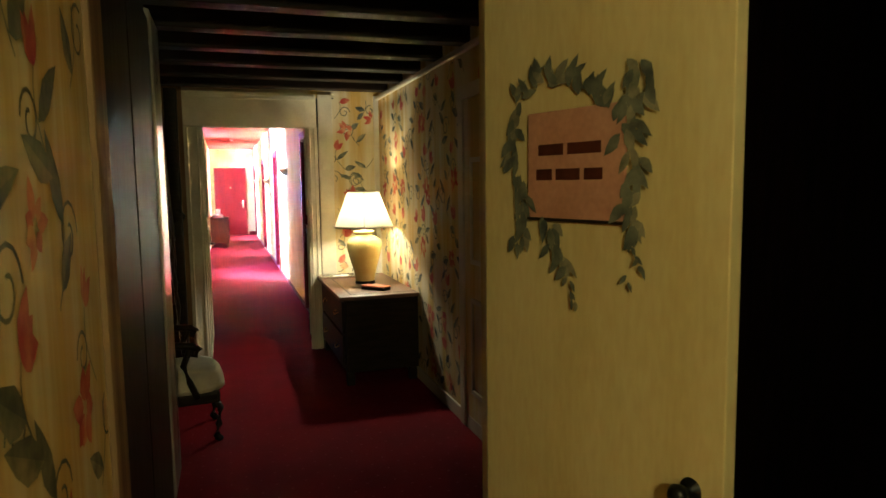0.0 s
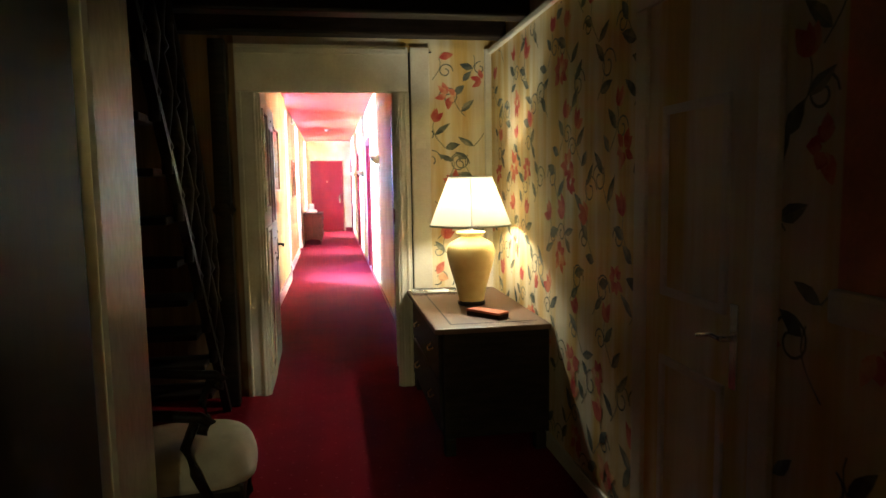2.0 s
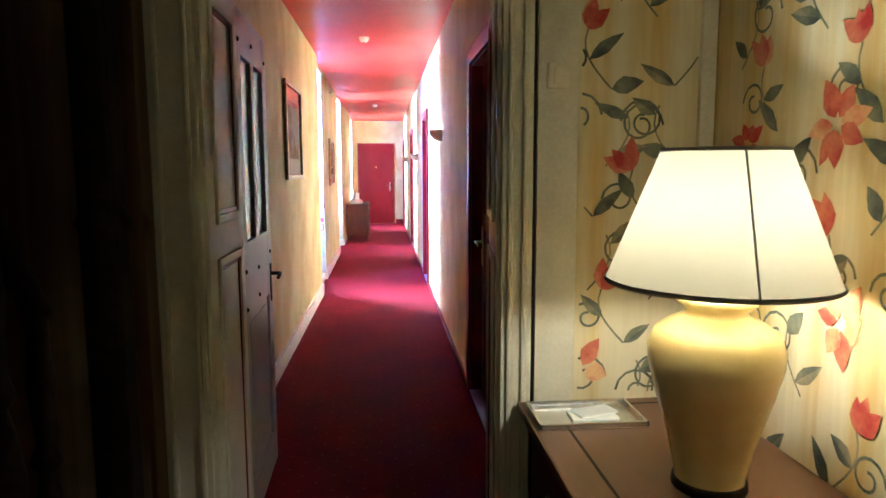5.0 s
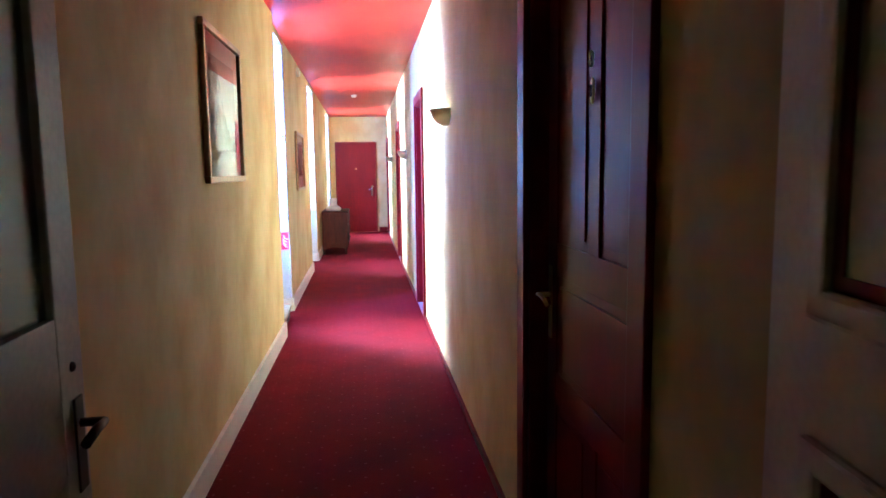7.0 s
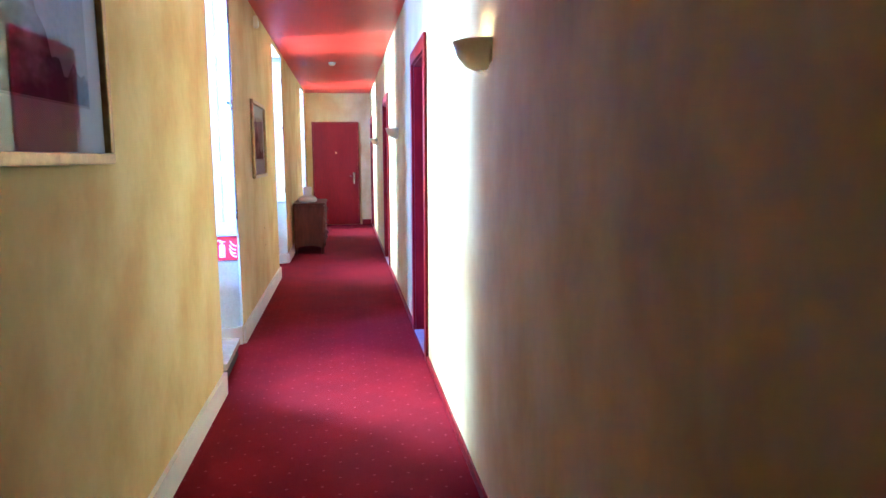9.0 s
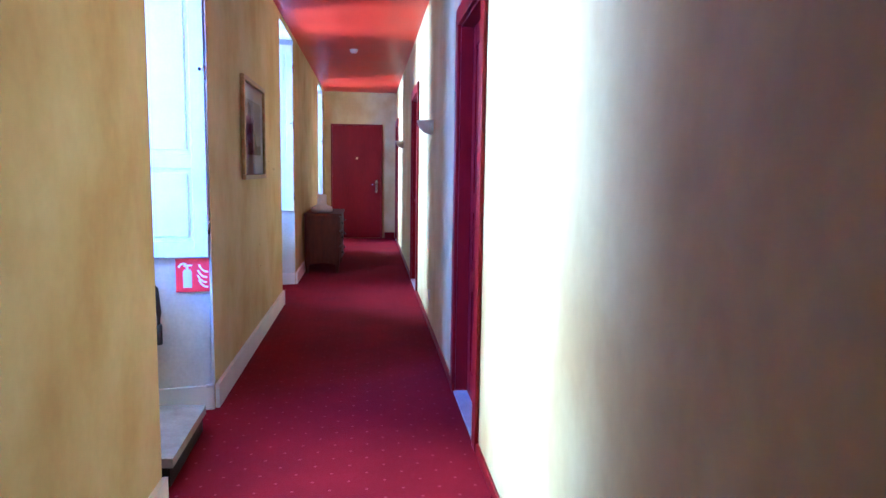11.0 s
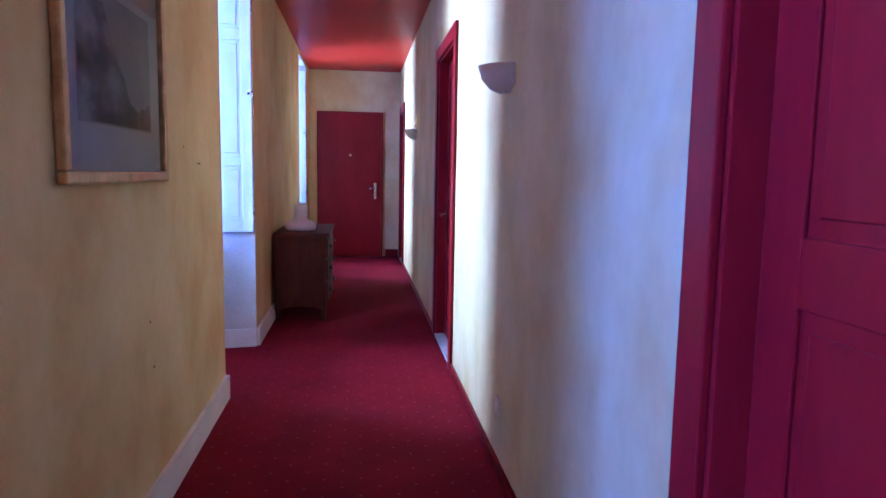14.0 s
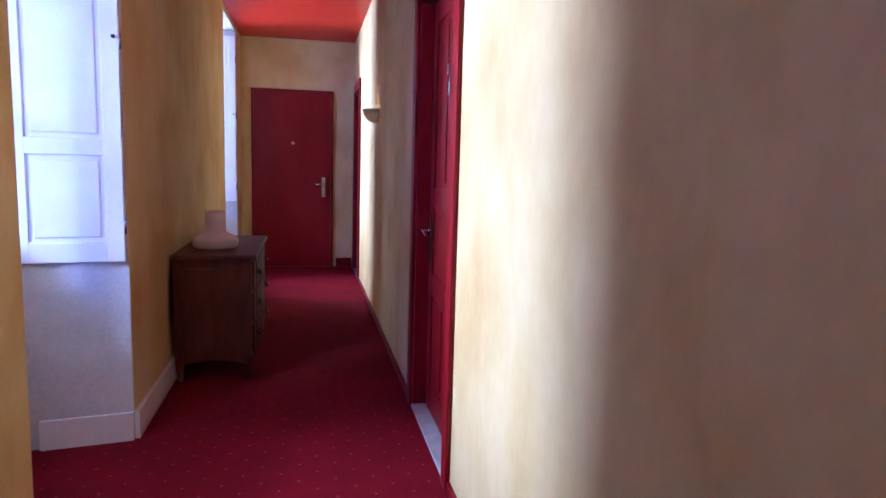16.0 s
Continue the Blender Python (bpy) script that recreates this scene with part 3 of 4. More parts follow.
Build().lathe([(0, 0.004), (0.018, 0.004), (0.021, 0)], BRASS, pose(0.60, YE - 0.035, 1.50, 90), 18).done("number_plate", d)

# cream half-glazed leaf standing open at the opening, its paint greyed for shade
gd = thing("glazed_door", "cream panelled door with two tall dark panes, standing open", "door", pose(0.222, YC - 0.03, 0.0, 0, 0, 1.0))
g = Build()
H, L = 2.05, 0.70
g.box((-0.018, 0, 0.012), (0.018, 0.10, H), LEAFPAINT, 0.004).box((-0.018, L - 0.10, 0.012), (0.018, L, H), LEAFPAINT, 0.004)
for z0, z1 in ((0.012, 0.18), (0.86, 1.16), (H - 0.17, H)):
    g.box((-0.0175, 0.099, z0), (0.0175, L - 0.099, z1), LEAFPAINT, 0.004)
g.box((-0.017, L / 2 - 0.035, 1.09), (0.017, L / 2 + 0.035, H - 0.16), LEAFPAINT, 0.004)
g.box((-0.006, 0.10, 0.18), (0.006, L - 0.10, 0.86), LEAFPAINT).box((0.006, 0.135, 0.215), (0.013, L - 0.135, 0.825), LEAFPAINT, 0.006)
g.done("leaf", gd)
for c, e in ((0.10, L / 2 - 0.035), (L / 2 + 0.035, L - 0.10)):
    Build().box((-0.003, c, 1.16), (0.003, e, H - 0.17), DARKGLASS).done("pane", gd)
st = Build()
for yy, zz in ((0.05, 1.93), (0.33, 1.95), (0.65, 1.93), (0.05, 1.05), (0.33, 1.03), (0.65, 1.06), (0.05, 0.90), (0.33, 0.91)):
    st.lathe([(0, 0.008), (0.008, 0.005), (0.010, 0)], IRON, pose(0.018, yy, zz, 0, 90, 0), 10)
st.done("studs", gd)
hb = Build().box((0.018, 0.640, 0.82), (0.023, 0.678, 1.00), IRON, 0.003).tube([(0.02, 0.66, 0.95), (0.065, 0.66, 0.95), (0.07, 0.61, 0.955), (0.068, 0.56, 0.945)], 0.009, IRON)
hb.done("handle", gd)


# ---- wallpaper print: vines, leaves and flowers lying flat on the paper ----
def leaf_shape(c, ang, ln, wd):
    pts = []
    for t, w in ((0, 0), (0.18, 0.62), (0.42, 1.0), (0.72, 0.66), (1, 0), (0.74, -0.5), (0.42, -0.85), (0.18, -0.6)):
        u, v = t * ln, w * wd * 0.5
        pts.append((c[0] + u * math.cos(ang) - v * math.sin(ang), c[1] + u * math.sin(ang) + v * math.cos(ang)))
    return pts


def ribbon(pts, w):
    quads = []
    for (a, b) in zip(pts, pts[1:]):
        dx, dy = b[0] - a[0], b[1] - a[1]
        q = math.hypot(dx, dy) or 1
        nx, ny = -dy / q * w / 2, dx / q * w / 2
        quads.append([(a[0] + nx, a[1] + ny), (a[0] - nx, a[1] - ny), (b[0] - nx, b[1] - ny), (b[0] + nx, b[1] + ny)])
    return quads


def print_paper(name, parent, place, u0, u1, v0, v1, seed, su=0.34, big=1.0):
    """place(u, v, layer) puts the flat print on its wall."""
    rnd, b = random.Random(seed), Build()

    def put(pts, mat, layer):
        if all(u0 < u < u1 and v0 < v < v1 for u, v in pts):
            b.poly([place(u, v, layer) for u, v in pts], mat)

    def leaf(p, ang, ln, wd, layer):
        pts = leaf_shape(p, ang, ln, wd)
        put(pts, LEAFGREEN, layer)
        put(pts[:5], STEMGREEN if rnd.random() < 0.5 else LEAFGREEN, layer + 0.0001)

    def flower(c, r, layer):
        for k in range(7):
            a = k * 0.8976 + rnd.uniform(-0.3, 0.3)
            o = (c[0] + r * 0.15 * math.cos(a), c[1] + r * 0.15 * math.sin(a))
            put(leaf_shape(o, a, r * rnd.uniform(0.55, 1.1), r * rnd.uniform(0.5, 0.8)), PRINTROSE if rnd.random() < 0.4 else PRINTRED, layer + k * 0.0001)

    def tulip(c, ang, r, layer):
        for j, k in enumerate((-0.5, 0.45, 0.0)):
            put(leaf_shape(c, ang + k + rnd.uniform(-0.15, 0.15), r * rnd.uniform(1.1, 1.5), r * rnd.uniform(0.6, 0.9)), PRINTROSE if j == 1 and rnd.random() < 0.5 else PRINTRED, layer + j * 0.0001)

    sv, row = 0.44, 0
    v = v0 - 0.1
    while v < v1:
        u = u0 - 0.3 + (row % 2) * su / 2
        while u < u1:
            cu, cv = u + rnd.uniform(-0.04, 0.04), v + rnd.uniform(-0.04, 0.04)
            s = rnd.choice((-1, 1))
            stem = [(cu + s * 0.075 * math.sin(t * 5.2), cv + 0.42 * t) for t in [i / 14 for i in range(15)]]
            for k, q in enumerate(ribbon(stem, 0.006)):
                if k % 8 < 6:
                    put(q, STEMGREEN, 0.0008)
            for side, lift, size in ((s, 0.13, 0.075), (-s, 0.33, 0.055)):
                curl = [(cu + side * (0.11 + size * (1 - 0.8 * t) * math.cos(8.5 * t)), cv + lift + size * (1 - t * 0.8) * math.sin(8.5 * t)) for t in [i / 18 for i in range(18)]]
                for q in ribbon(curl, 0.008):
                    put(q, LEAFGREEN, 0.0010)
            for t in (0.10, 0.36, 0.60, 0.84):
                p = stem[int(t * 14)]
                side = rnd.choice((-1, 1))
                leaf(p, 1.57 - side * rnd.uniform(0.5, 1.4), big * rnd.uniform(0.09, 0.14), big * rnd.uniform(0.042, 0.062), 0.0013 + t * 0.0004)
            tulip(stem[-1], 1.57 + rnd.uniform(-0.9, 0.9), rnd.uniform(0.065, 0.088), 0.0019)
            if rnd.random() < 0.7:
                flower((cu - s * 0.13, cv + 0.20 + rnd.uniform(-0.05, 0.05)), rnd.uniform(0.07, 0.10), 0.0022)
            u += su
        v += sv
        row += 1
    ob = b.done(name, parent, None, False)
    return tagged(ob, "printed red flowers and green vines", kind="stuff")


hall_east, hall_west, partition = bpy.data.objects["wall_hall_east"], bpy.data.objects["wall_hall_west"], bpy.data.objects["wall_partition"]
print_paper("wallpaper_print", hall_east, lambda u, v, k: (HX - 0.0005 - k, u, v), 2.96, 6.22, 0.10, 2.33, 3)
print_paper("wallpaper_print", hall_east, lambda u, v, k: (HX - 0.0005 - k, u, v), 1.96, 2.94, 0.10, 1.12, 4)
print_paper("wallpaper_print", partition, lambda u, v, k: (u, YO - 0.0005 - k, v), 1.386, 1.772, 0.70, 2.37, 5, 0.21)
print_paper("wallpaper_print", hall_west, lambda u, v, k: (0.1105 + k, u, v), 0.2, 1.73, 0.10, 2.45, 8, 0.42, 1.45)

# ---- hall: cupboard, papered door, yellow door ----
cup = thing("cupboard", "tall dark brown varnished cupboard with two doors", "cupboard")
block("body", (0.0, 2.12, 0), (0.09, 3.36, 2.374), DARKBROWN, 0.004, cup)
block("door", (0.088, 2.135, 0.06), (0.11, 2.545, 2.30), DARKBROWN, 0.006, cup)
block("door", (0.088, 2.575, 0.06), (0.11, 3.30, 2.30), DARKBROWN, 0.006, cup)
block("plinth", (0.088, 2.12, 0), (0.104, 3.36, 0.055), DARKBROWN, 0.004, cup)
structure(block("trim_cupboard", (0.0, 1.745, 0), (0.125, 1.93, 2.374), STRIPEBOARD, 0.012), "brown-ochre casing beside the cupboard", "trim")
structure(block("trim_jamb", (0.0, 1.932, 0), (0.116, 2.115, 2.374), DARKBROWN, 0.02), "dark brown jamb beside the cupboard", "trim")
structure(block("trim_post", (0.0, 3.38, 0), (0.115, 3.78, 2.374), GREYGLOSS, 0.03), "worn grey-beige gloss painted door post", "post")

jd = thing("papered_door", "door covered with the flowered wallpaper, closed", "door")
b = Build()
b.box((HX - 0.014, 3.24, 0.02), (HX - 0.003, 3.86, 2.05), PAPER, 0.004)
for z0, z1 in ((0.25, 0.85), (1.06, 1.70)):
    for p, q in (((3.36, z0), (3.74, z0 + 0.03)), ((3.36, z1 - 0.03), (3.74, z1)), ((3.36, z0), (3.39, z1)), ((3.71, z0), (3.74, z1))):
        b.box((HX - 0.026, p[0], p[1]), (HX - 0.013, q[0], q[1]), CREAM, 0.005)
b.done("leaf", jd)
cs = Build()
for c, e in ((3.15, 3.235), (3.865, 3.95)):
    cs.box((HX - 0.024, c, 0.0), (HX - 0.003, e, 2.055), CREAM, 0.006)
cs.box((HX - 0.024, 3.15, 2.056), (HX - 0.003, 3.95, 2.14), CREAM, 0.006)
cs.done("casing", jd)
lever(jd, HX - 0.014, 3.32, 1.0, 1, STEEL)

# yellow door, ajar into the side room; local x runs from the hinge to the free edge
ang = math.degrees(math.atan2(1.05 - 1.79, 1.327 - 1.12))
yd = thing("yellow_door", "yellow painted door with a garlanded name sign, half open", "door", pose(1.118, 1.79, 0, 0, 0, ang))
b = Build().box((0, 0.0, 0.012), (0.775, 0.038, 2.10), YELLOWDOOR, 0.004)
b.done("leaf", yd)
sg = Build().box((0.13, -0.010, 1.335), (0.455, -0.0005, 1.61), PINKBOARD, 0.004)
for z, words in ((1.512, ((0.172, 0.262), (0.276, 0.385))), (1.450, ((0.165, 0.222), (0.236, 0.318), (0.332, 0.390)))):
    for x0, x1 in words:
        sg.box((x0, -0.0112, z - 0.012), (x1, -0.0096, z + 0.016), CHESTWOOD, 0.003)
sg.box((0.13, -0.0125, 1.335), (0.455, -0.0095, 1.343), DARKBROWN, 0.001)
sg.done("name_sign", yd, pose(0.065, 0, 0.115))
rnd, gl = random.Random(12), Build()
strands = [[(0.09 - 0.02 * math.sin(i * 0.5), 1.64 - 0.030 * i) for i in range(13)], [(0.09 + 0.032 * i, 1.63 + 0.055 * math.sin(i * 0.36 + 0.3)) for i in range(13)],
           [(0.48 + 0.02 * math.sin(i), 1.69 - 0.030 * i) for i in range(17)], [(0.21 + 0.012 * i, 1.34 - 0.026 * i) for i in range(9)]]
for n, strand in enumerate(strands):
    for k, (u, v) in enumerate(strand):
        thin = 0.55 if n > 1 and k > len(strand) - 5 else 1.0
        for c in range(3 if thin == 1 else 2):
            droop = -1.57 + rnd.uniform(-0.9, 0.9) if n != 1 else rnd.uniform(0.2, 2.6)
            pts = leaf_shape((u + rnd.uniform(-0.022, 0.022) * thin, v + rnd.uniform(-0.015, 0.015)), droop, rnd.uniform(0.045, 0.07) * thin, rnd.uniform(0.022, 0.034) * thin)
            gl.poly([(p, -0.0112 - (k * 3 + c) * 0.00002 - n * 0.0006, q) for p, q in pts], LEAFGREEN if rnd.random() < 0.7 else STEMGREEN)
gl.done("garland", yd, pose(0.065, 0, 0.115), False)
hb = Build()
hb.lathe([(0.0, 0.062), (0.016, 0.058), (0.024, 0.045), (0.018, 0.028), (0.009, 0.02), (0.009, 0.006), (0.024, 0.004), (0.026, 0)], IRON, pose(0.70, 0, 0.90, 90), 18)
hb.done("handle", yd)
lb = thing("bed", "white covered bed in the dark side room", "bed", pose(2.35, 0.35, 0))
block("mattress", (-0.6, -1.0, 0.25), (0.75, 1.0, 0.52), LINEN, 0.06, lb)
block("base", (-0.58, -0.98, 0.0), (0.73, 0.98, 0.25), DARKBROWN, 0.02, lb)

cl = thing("pendant_lamp", "small opal globe pendant lamp under the beams, lit", "lamp", pose(0.35, -1.365, 2.375))
Build().tube([(0, 0, 0), (0, 0, -0.20)], 0.006, BRASS).lathe([(0.0, -0.03), (0.03, -0.026), (0.045, 0)], BRASS, None, 20).done("rod", cl)
gb = Build().lathe([(0.0, -0.06), (0.035, -0.05), (0.058, -0.015), (0.06, 0.0), (0.058, 0.015), (0.035, 0.05), (0.0, 0.06)], glow("warm_opal_globe", (1, 0.76, 0.36), 8.0), pose(0, 0, -0.255), 20).done("globe", cl)
gb.visible_shadow = False

# ---- hall: stairs ----
stairs = thing("staircase", "steep dark wooden open stair with turned balusters", "stairs")
SY, SL = 6.01, 0.17 / 0.215          # foot, and run per rise


def stair_y(z):
    return SY - z * SL


for x in (-0.04, -0.86):
    b = Build()
    prof = [(SY + 0.0, 0.0), (SY - 0.055, 0.0), (stair_y(2.37) - 0.055, 2.37), (stair_y(2.37) + 0.0, 2.37)]
    lo = [b.bm.verts.new((x, p, q)) for p, q in prof]
    hi = [b.bm.verts.new((x + 0.045, p, q)) for p, q in prof]
    k = b.slot(BLACKWOOD)
    b.bm.faces.new(lo), b.bm.faces.new(hi[::-1])
    for i in range(4):
        b.bm.faces.new((lo[i], lo[(i + 1) % 4], hi[(i + 1) % 4], hi[i]))
    b.done("stringer", stairs)
tread = None
for i in range(1, 11):
    z = i * 0.215 + 0.03
    if tread is None:
        tread = Build().box((-0.82, -0.24, -0.035), (-0.038, 0.02, 0.0), BLACKWOOD, 0.008).done("tread", stairs, pose(0, stair_y(z), z))
    else:
        t = new("tread", tread.data)
        t.parent, t.matrix_basis = stairs, pose(0, stair_y(z), z)
bal = [(0.024, 0), (0.024, 0.10), (0.034, 0.12), (0.018, 0.16), (0.034, 0.26), (0.044, 0.36), (0.028, 0.47), (0.017, 0.52), (0.036, 0.55), (0.020, 0.60), (0.032, 0.74), (0.024, 0.82), (0.024, 0.92)]
mesh = None
for i in range(9):
    z = 0.32 + i * 0.215
    if mesh is None:
        mesh = Build().lathe(bal, BLACKWOOD, None, 14).done("baluster", stairs, pose(-0.018, stair_y(z) - 0.02, z - 0.10)).data
    else:
        t = new("baluster", mesh)
        t.parent, t.matrix_basis = stairs, pose(-0.018, stair_y(z) - 0.02, z - 0.10)
Build().tube([(-0.018, stair_y(0.3) - 0.02, 1.12), (-0.018, stair_y(1.5) - 0.02, 2.32)], 0.03, BLACKWOOD, 12).done("handrail", stairs)
Build().box((-0.045, SY + 0.02, 0), (0.055, SY + 0.12, 2.373), BLACKWOOD, 0.012).lathe([(0.05, 1.25), (0.075, 1.30), (0.05, 1.35)], BLACKWOOD, pose(0.005, SY + 0.07, 0), 20).done("newel", stairs)

# ---- hall: armchair beside the stairs, its front towards the passage ----
ch = thing("armchair", "low dark wooden armchair with cream upholstered seat and curved arms", "chair", pose(0.06, 4.36, 0, 0, 0, 4))


def cushion(b, lo, hi, mat, rows=9, bulge=0.30):
    """A padded block whose corners are round in plan and whose top swells."""
    cx, cy, rx, ry = (lo[0] + hi[0]) / 2, (lo[1] + hi[1]) / 2, (hi[0] - lo[0]) / 2, (hi[1] - lo[1]) / 2
    k, rings, seg = b.slot(mat), [], 36
    for i in range(rows):
        a = i / (rows - 1) * 1.5707
        z, f = lo[2] + (hi[2] - lo[2]) * math.sin(a), math.cos(a) ** bulge if i < rows - 1 else 0.02
        ring = []
        for n in range(seg):
            c, d = math.cos(2 * math.pi * n / seg), math.sin(2 * math.pi * n / seg)
            ring.append(b.bm.verts.new((cx + rx * f * math.copysign(abs(c) ** 0.6, c), cy + ry * f * math.copysign(abs(d) ** 0.6, d), z)))
        rings.append(ring)
    for p, q in zip(rings, rings[1:]):
        for n in range(seg):
            face = b.bm.faces.new((p[n], p[(n + 1) % seg], q[(n + 1) % seg], q[n]))
            face.material_index, face.smooth = k, True
    b.bm.faces.new(rings[0][::-1]).material_index = k
    b.bm.faces.new(rings[-1]).material_index = k
    return b


cushion(Build(), (-0.26, -0.25, 0.315), (0.29, 0.25, 0.455), LINEN).done("seat", ch)
Build().box((-0.24, -0.235, 0.24), (0.25, 0.235, 0.318), BLACKWOOD, 0.02).done("rail", ch)
for x, yy in ((0.22, 0.20), (0.22, -0.20), (-0.22, 0.20), (-0.22, -0.20)):
    s = 1 if x > 0 else -1
    Build().tube([(x, yy, 0.26), (x + s * 0.03, yy, 0.20), (x + s * 0.015, yy, 0.10), (x + s * 0.0, yy, 0.03), (x + s * 0.025, yy, 0.0)], 0.022, BLACKWOOD, 10).done("leg", ch)
for yy in (0.27, -0.27):
    Build().tube([(-0.29, yy * 0.9, 0.66), (-0.14, yy, 0.645), (0.02, yy, 0.625), (0.11, yy * 1.04, 0.615), (0.145, yy * 1.04, 0.59), (0.125, yy * 1.04, 0.565), (0.10, yy * 1.04, 0.575)], 0.021, BLACKWOOD, 10).tube([(0.09, yy, 0.60), (0.05, yy, 0.50), (0.08, yy, 0.40), (0.12, yy * 0.9, 0.29)], 0.019, BLACKWOOD, 10).done("arm", ch)
bk = Build()
oval = [(0.25 * math.sin(2 * math.pi * i / 28), 0.64 + 0.29 * math.cos(2 * math.pi * i / 28)) for i in range(29)]
bk.tube([(-0.27 - 0.18 * (v - 0.35), u, v) for u, v in oval], 0.024, BLACKWOOD, 10)
for yy in (-0.16, 0.16):
    bk.tube([(-0.24, yy * 1.2, 0.27), (-0.275, yy, 0.44)], 0.022, BLACKWOOD, 10)
bk.done("back_frame", ch)
pad = Build()
for d in (0.0, 0.04):
    pad.poly([(-0.29 + d - 0.18 * (v - 0.35), u * 0.92, 0.64 + (v - 0.64) * 0.92) for u, v in oval[:-1]], LINEN)
pad.bm.verts.ensure_lookup_table()
for n in range(28):
    pad.bm.faces.new([pad.bm.verts[q] for q in (n, (n + 1) % 28, 28 + (n + 1) % 28, 28 + n)])
pad.done("back_pad", ch)

# ---- hall: commode with lamp ----
TX0, TX1, TY0, TY1, TZ = 1.193, 1.822, 4.935, 6.215, 0.700
cm = thing("commode", "dark wooden commode with a polished walnut top", "commode")
b = Build().box((TX0, TY0, TZ - 0.03), (TX1, TY1, TZ), TABLEWOOD, 0.008)
b.done("top", cm)
inl = Build()
for p, q in (((TX0 + 0.10, TY0 + 0.10), (TX1 - 0.05, TY0 + 0.108)), ((TX0 + 0.10, TY0 + 0.10), (TX0 + 0.108, TY1 - 0.05)), ((TX0 + 0.10, TY1 - 0.058), (TX1 - 0.05, TY1 - 0.05))):
    inl.box((p[0], p[1], TZ - 0.002), (q[0], q[1], TZ + 0.0008), BLACKWOOD)
inl.done("inlay", cm)
block("body", (TX0 + 0.05, TY0 + 0.03, 0.10), (TX1 - 0.004, TY1 - 0.03, TZ - 0.03), BLACKWOOD, 0.006, cm)
for i in range(2):
    z0 = 0.13 + i * 0.27
    dr = block("drawer", (TX0 + 0.030, TY0 + 0.08, z0), (TX0 + 0.052, TY1 - 0.08, z0 + 0.25), BLACKWOOD, 0.008, cm)
    for yy in (5.25, 5.85):
        Build().tube([(TX0 + 0.03, yy - 0.05, z0 + 0.14), (TX0 + 0.008, yy - 0.045, z0 + 0.125), (TX0 + 0.006, yy, z0 + 0.115), (TX0 + 0.008, yy + 0.045, z0 + 0.125), (TX0 + 0.03, yy + 0.05, z0 + 0.14)], 0.005, BRASS).done("handle", cm)
for x in (TX0 + 0.08, TX1 - 0.05):
    for yy in (TY0 + 0.06, TY1 - 0.06):
        block("foot", (x - 0.03, yy - 0.03, 0), (x + 0.03, yy + 0.03, 0.10), BLACKWOOD, 0.008, cm)

tl = thing("table_lamp", "yellow glazed vase lamp with a cream conical shade, lit", "lamp", pose(1.53, 5.61, TZ))
vase = [(0.0, 0.0), (0.076, 0.0), (0.080, 0.012), (0.078, 0.03), (0.098, 0.12), (0.128, 0.22), (0.148, 0.30), (0.150, 0.335), (0.136, 0.375), (0.100, 0.400), (0.072, 0.412), (0.068, 0.425), (0.088, 0.440), (0.090, 0.450), (0.060, 0.455), (0.0, 0.456)]
Build().lathe(vase, CERAMIC, None, 48).done("vase", tl)
Build().lathe([(0.083, 0.0), (0.086, 0.004), (0.084, 0.022), (0.079, 0.024)], BLACKWOOD, None, 40).done("foot_ring", tl)
Build().lathe([(0.018, 0.455), (0.018, 0.50), (0.024, 0.505), (0.024, 0.56), (0.0, 0.562)], WHITECLAY, None, 20).done("socket", tl)
shp = Build()
nseg = 48
for k, (r0, z0, r1, z1) in enumerate(((0.250, 0.490, 0.135, 0.785),)):
    shp.lathe([(r0, z0), (r0 - 0.03, z0 + 0.077), ((r0 + r1) / 2, (z0 + z1) / 2), (r1, z1)], SHADE, None, nseg)
shp.done("shade", tl)
Build().lathe([(0.251, 0.486), (0.254, 0.490), (0.251, 0.497), (0.248, 0.490), (0.251, 0.486)], LINEN, None, nseg).done("hem", tl)
Build().lathe([(0.135, 0.780), (0.138, 0.785), (0.135, 0.790), (0.132, 0.785), (0.135, 0.780)], LINEN, None, nseg).done("hem", tl)
Build().tube([(-0.045, -0.2462, 0.492), (-0.025, -0.1337, 0.784)], 0.0025, LINEN, 6).done("seam", tl)
Build().tube([(-0.135, 0, 0.78), (0.135, 0, 0.78)], 0.003, BRASS).tube([(0, 0, 0.56), (0, 0, 0.78)], 0.003, BRASS).done("carrier", tl)
bulb = Build().lathe([(0.0, 0.665), (0.022, 0.655), (0.030, 0.625), (0.022, 0.59), (0.012, 0.562)], glow("warm_bulb", (1, 0.72, 0.38), 60.0), None, 16).done("bulb", tl)
bulb.visible_shadow = False

bx = thing("small_box", "small orange cardboard box lying on the commode", "box", pose(1.535, 5.21, TZ, 0, 0, -52))
Build().box((-0.115, -0.045, 0.0), (0.115, 0.045, 0.024), DARKBROWN, 0.003).done("base", bx)
Build().box((-0.116, -0.046, 0.0242), (0.116, 0.046, 0.036), ORANGECARD, 0.003).done("lid", bx)
tr = thing("tray", "clear tray with folded papers on the commode", "tray", pose(1.37, 6.06, TZ))
b = Build().box((-0.16, -0.10, 0.0), (0.16, 0.10, 0.006), STEEL, 0.002)
for p, q in (((-0.16, -0.10), (0.16, -0.092)), ((-0.16, 0.092), (0.16, 0.10)), ((-0.16, -0.10), (-0.152, 0.10)), ((0.152, -0.10), (0.16, 0.10))):
    b.box((*p, 0.006), (*q, 0.02), STEEL, 0.002)
b.done("dish", tr)
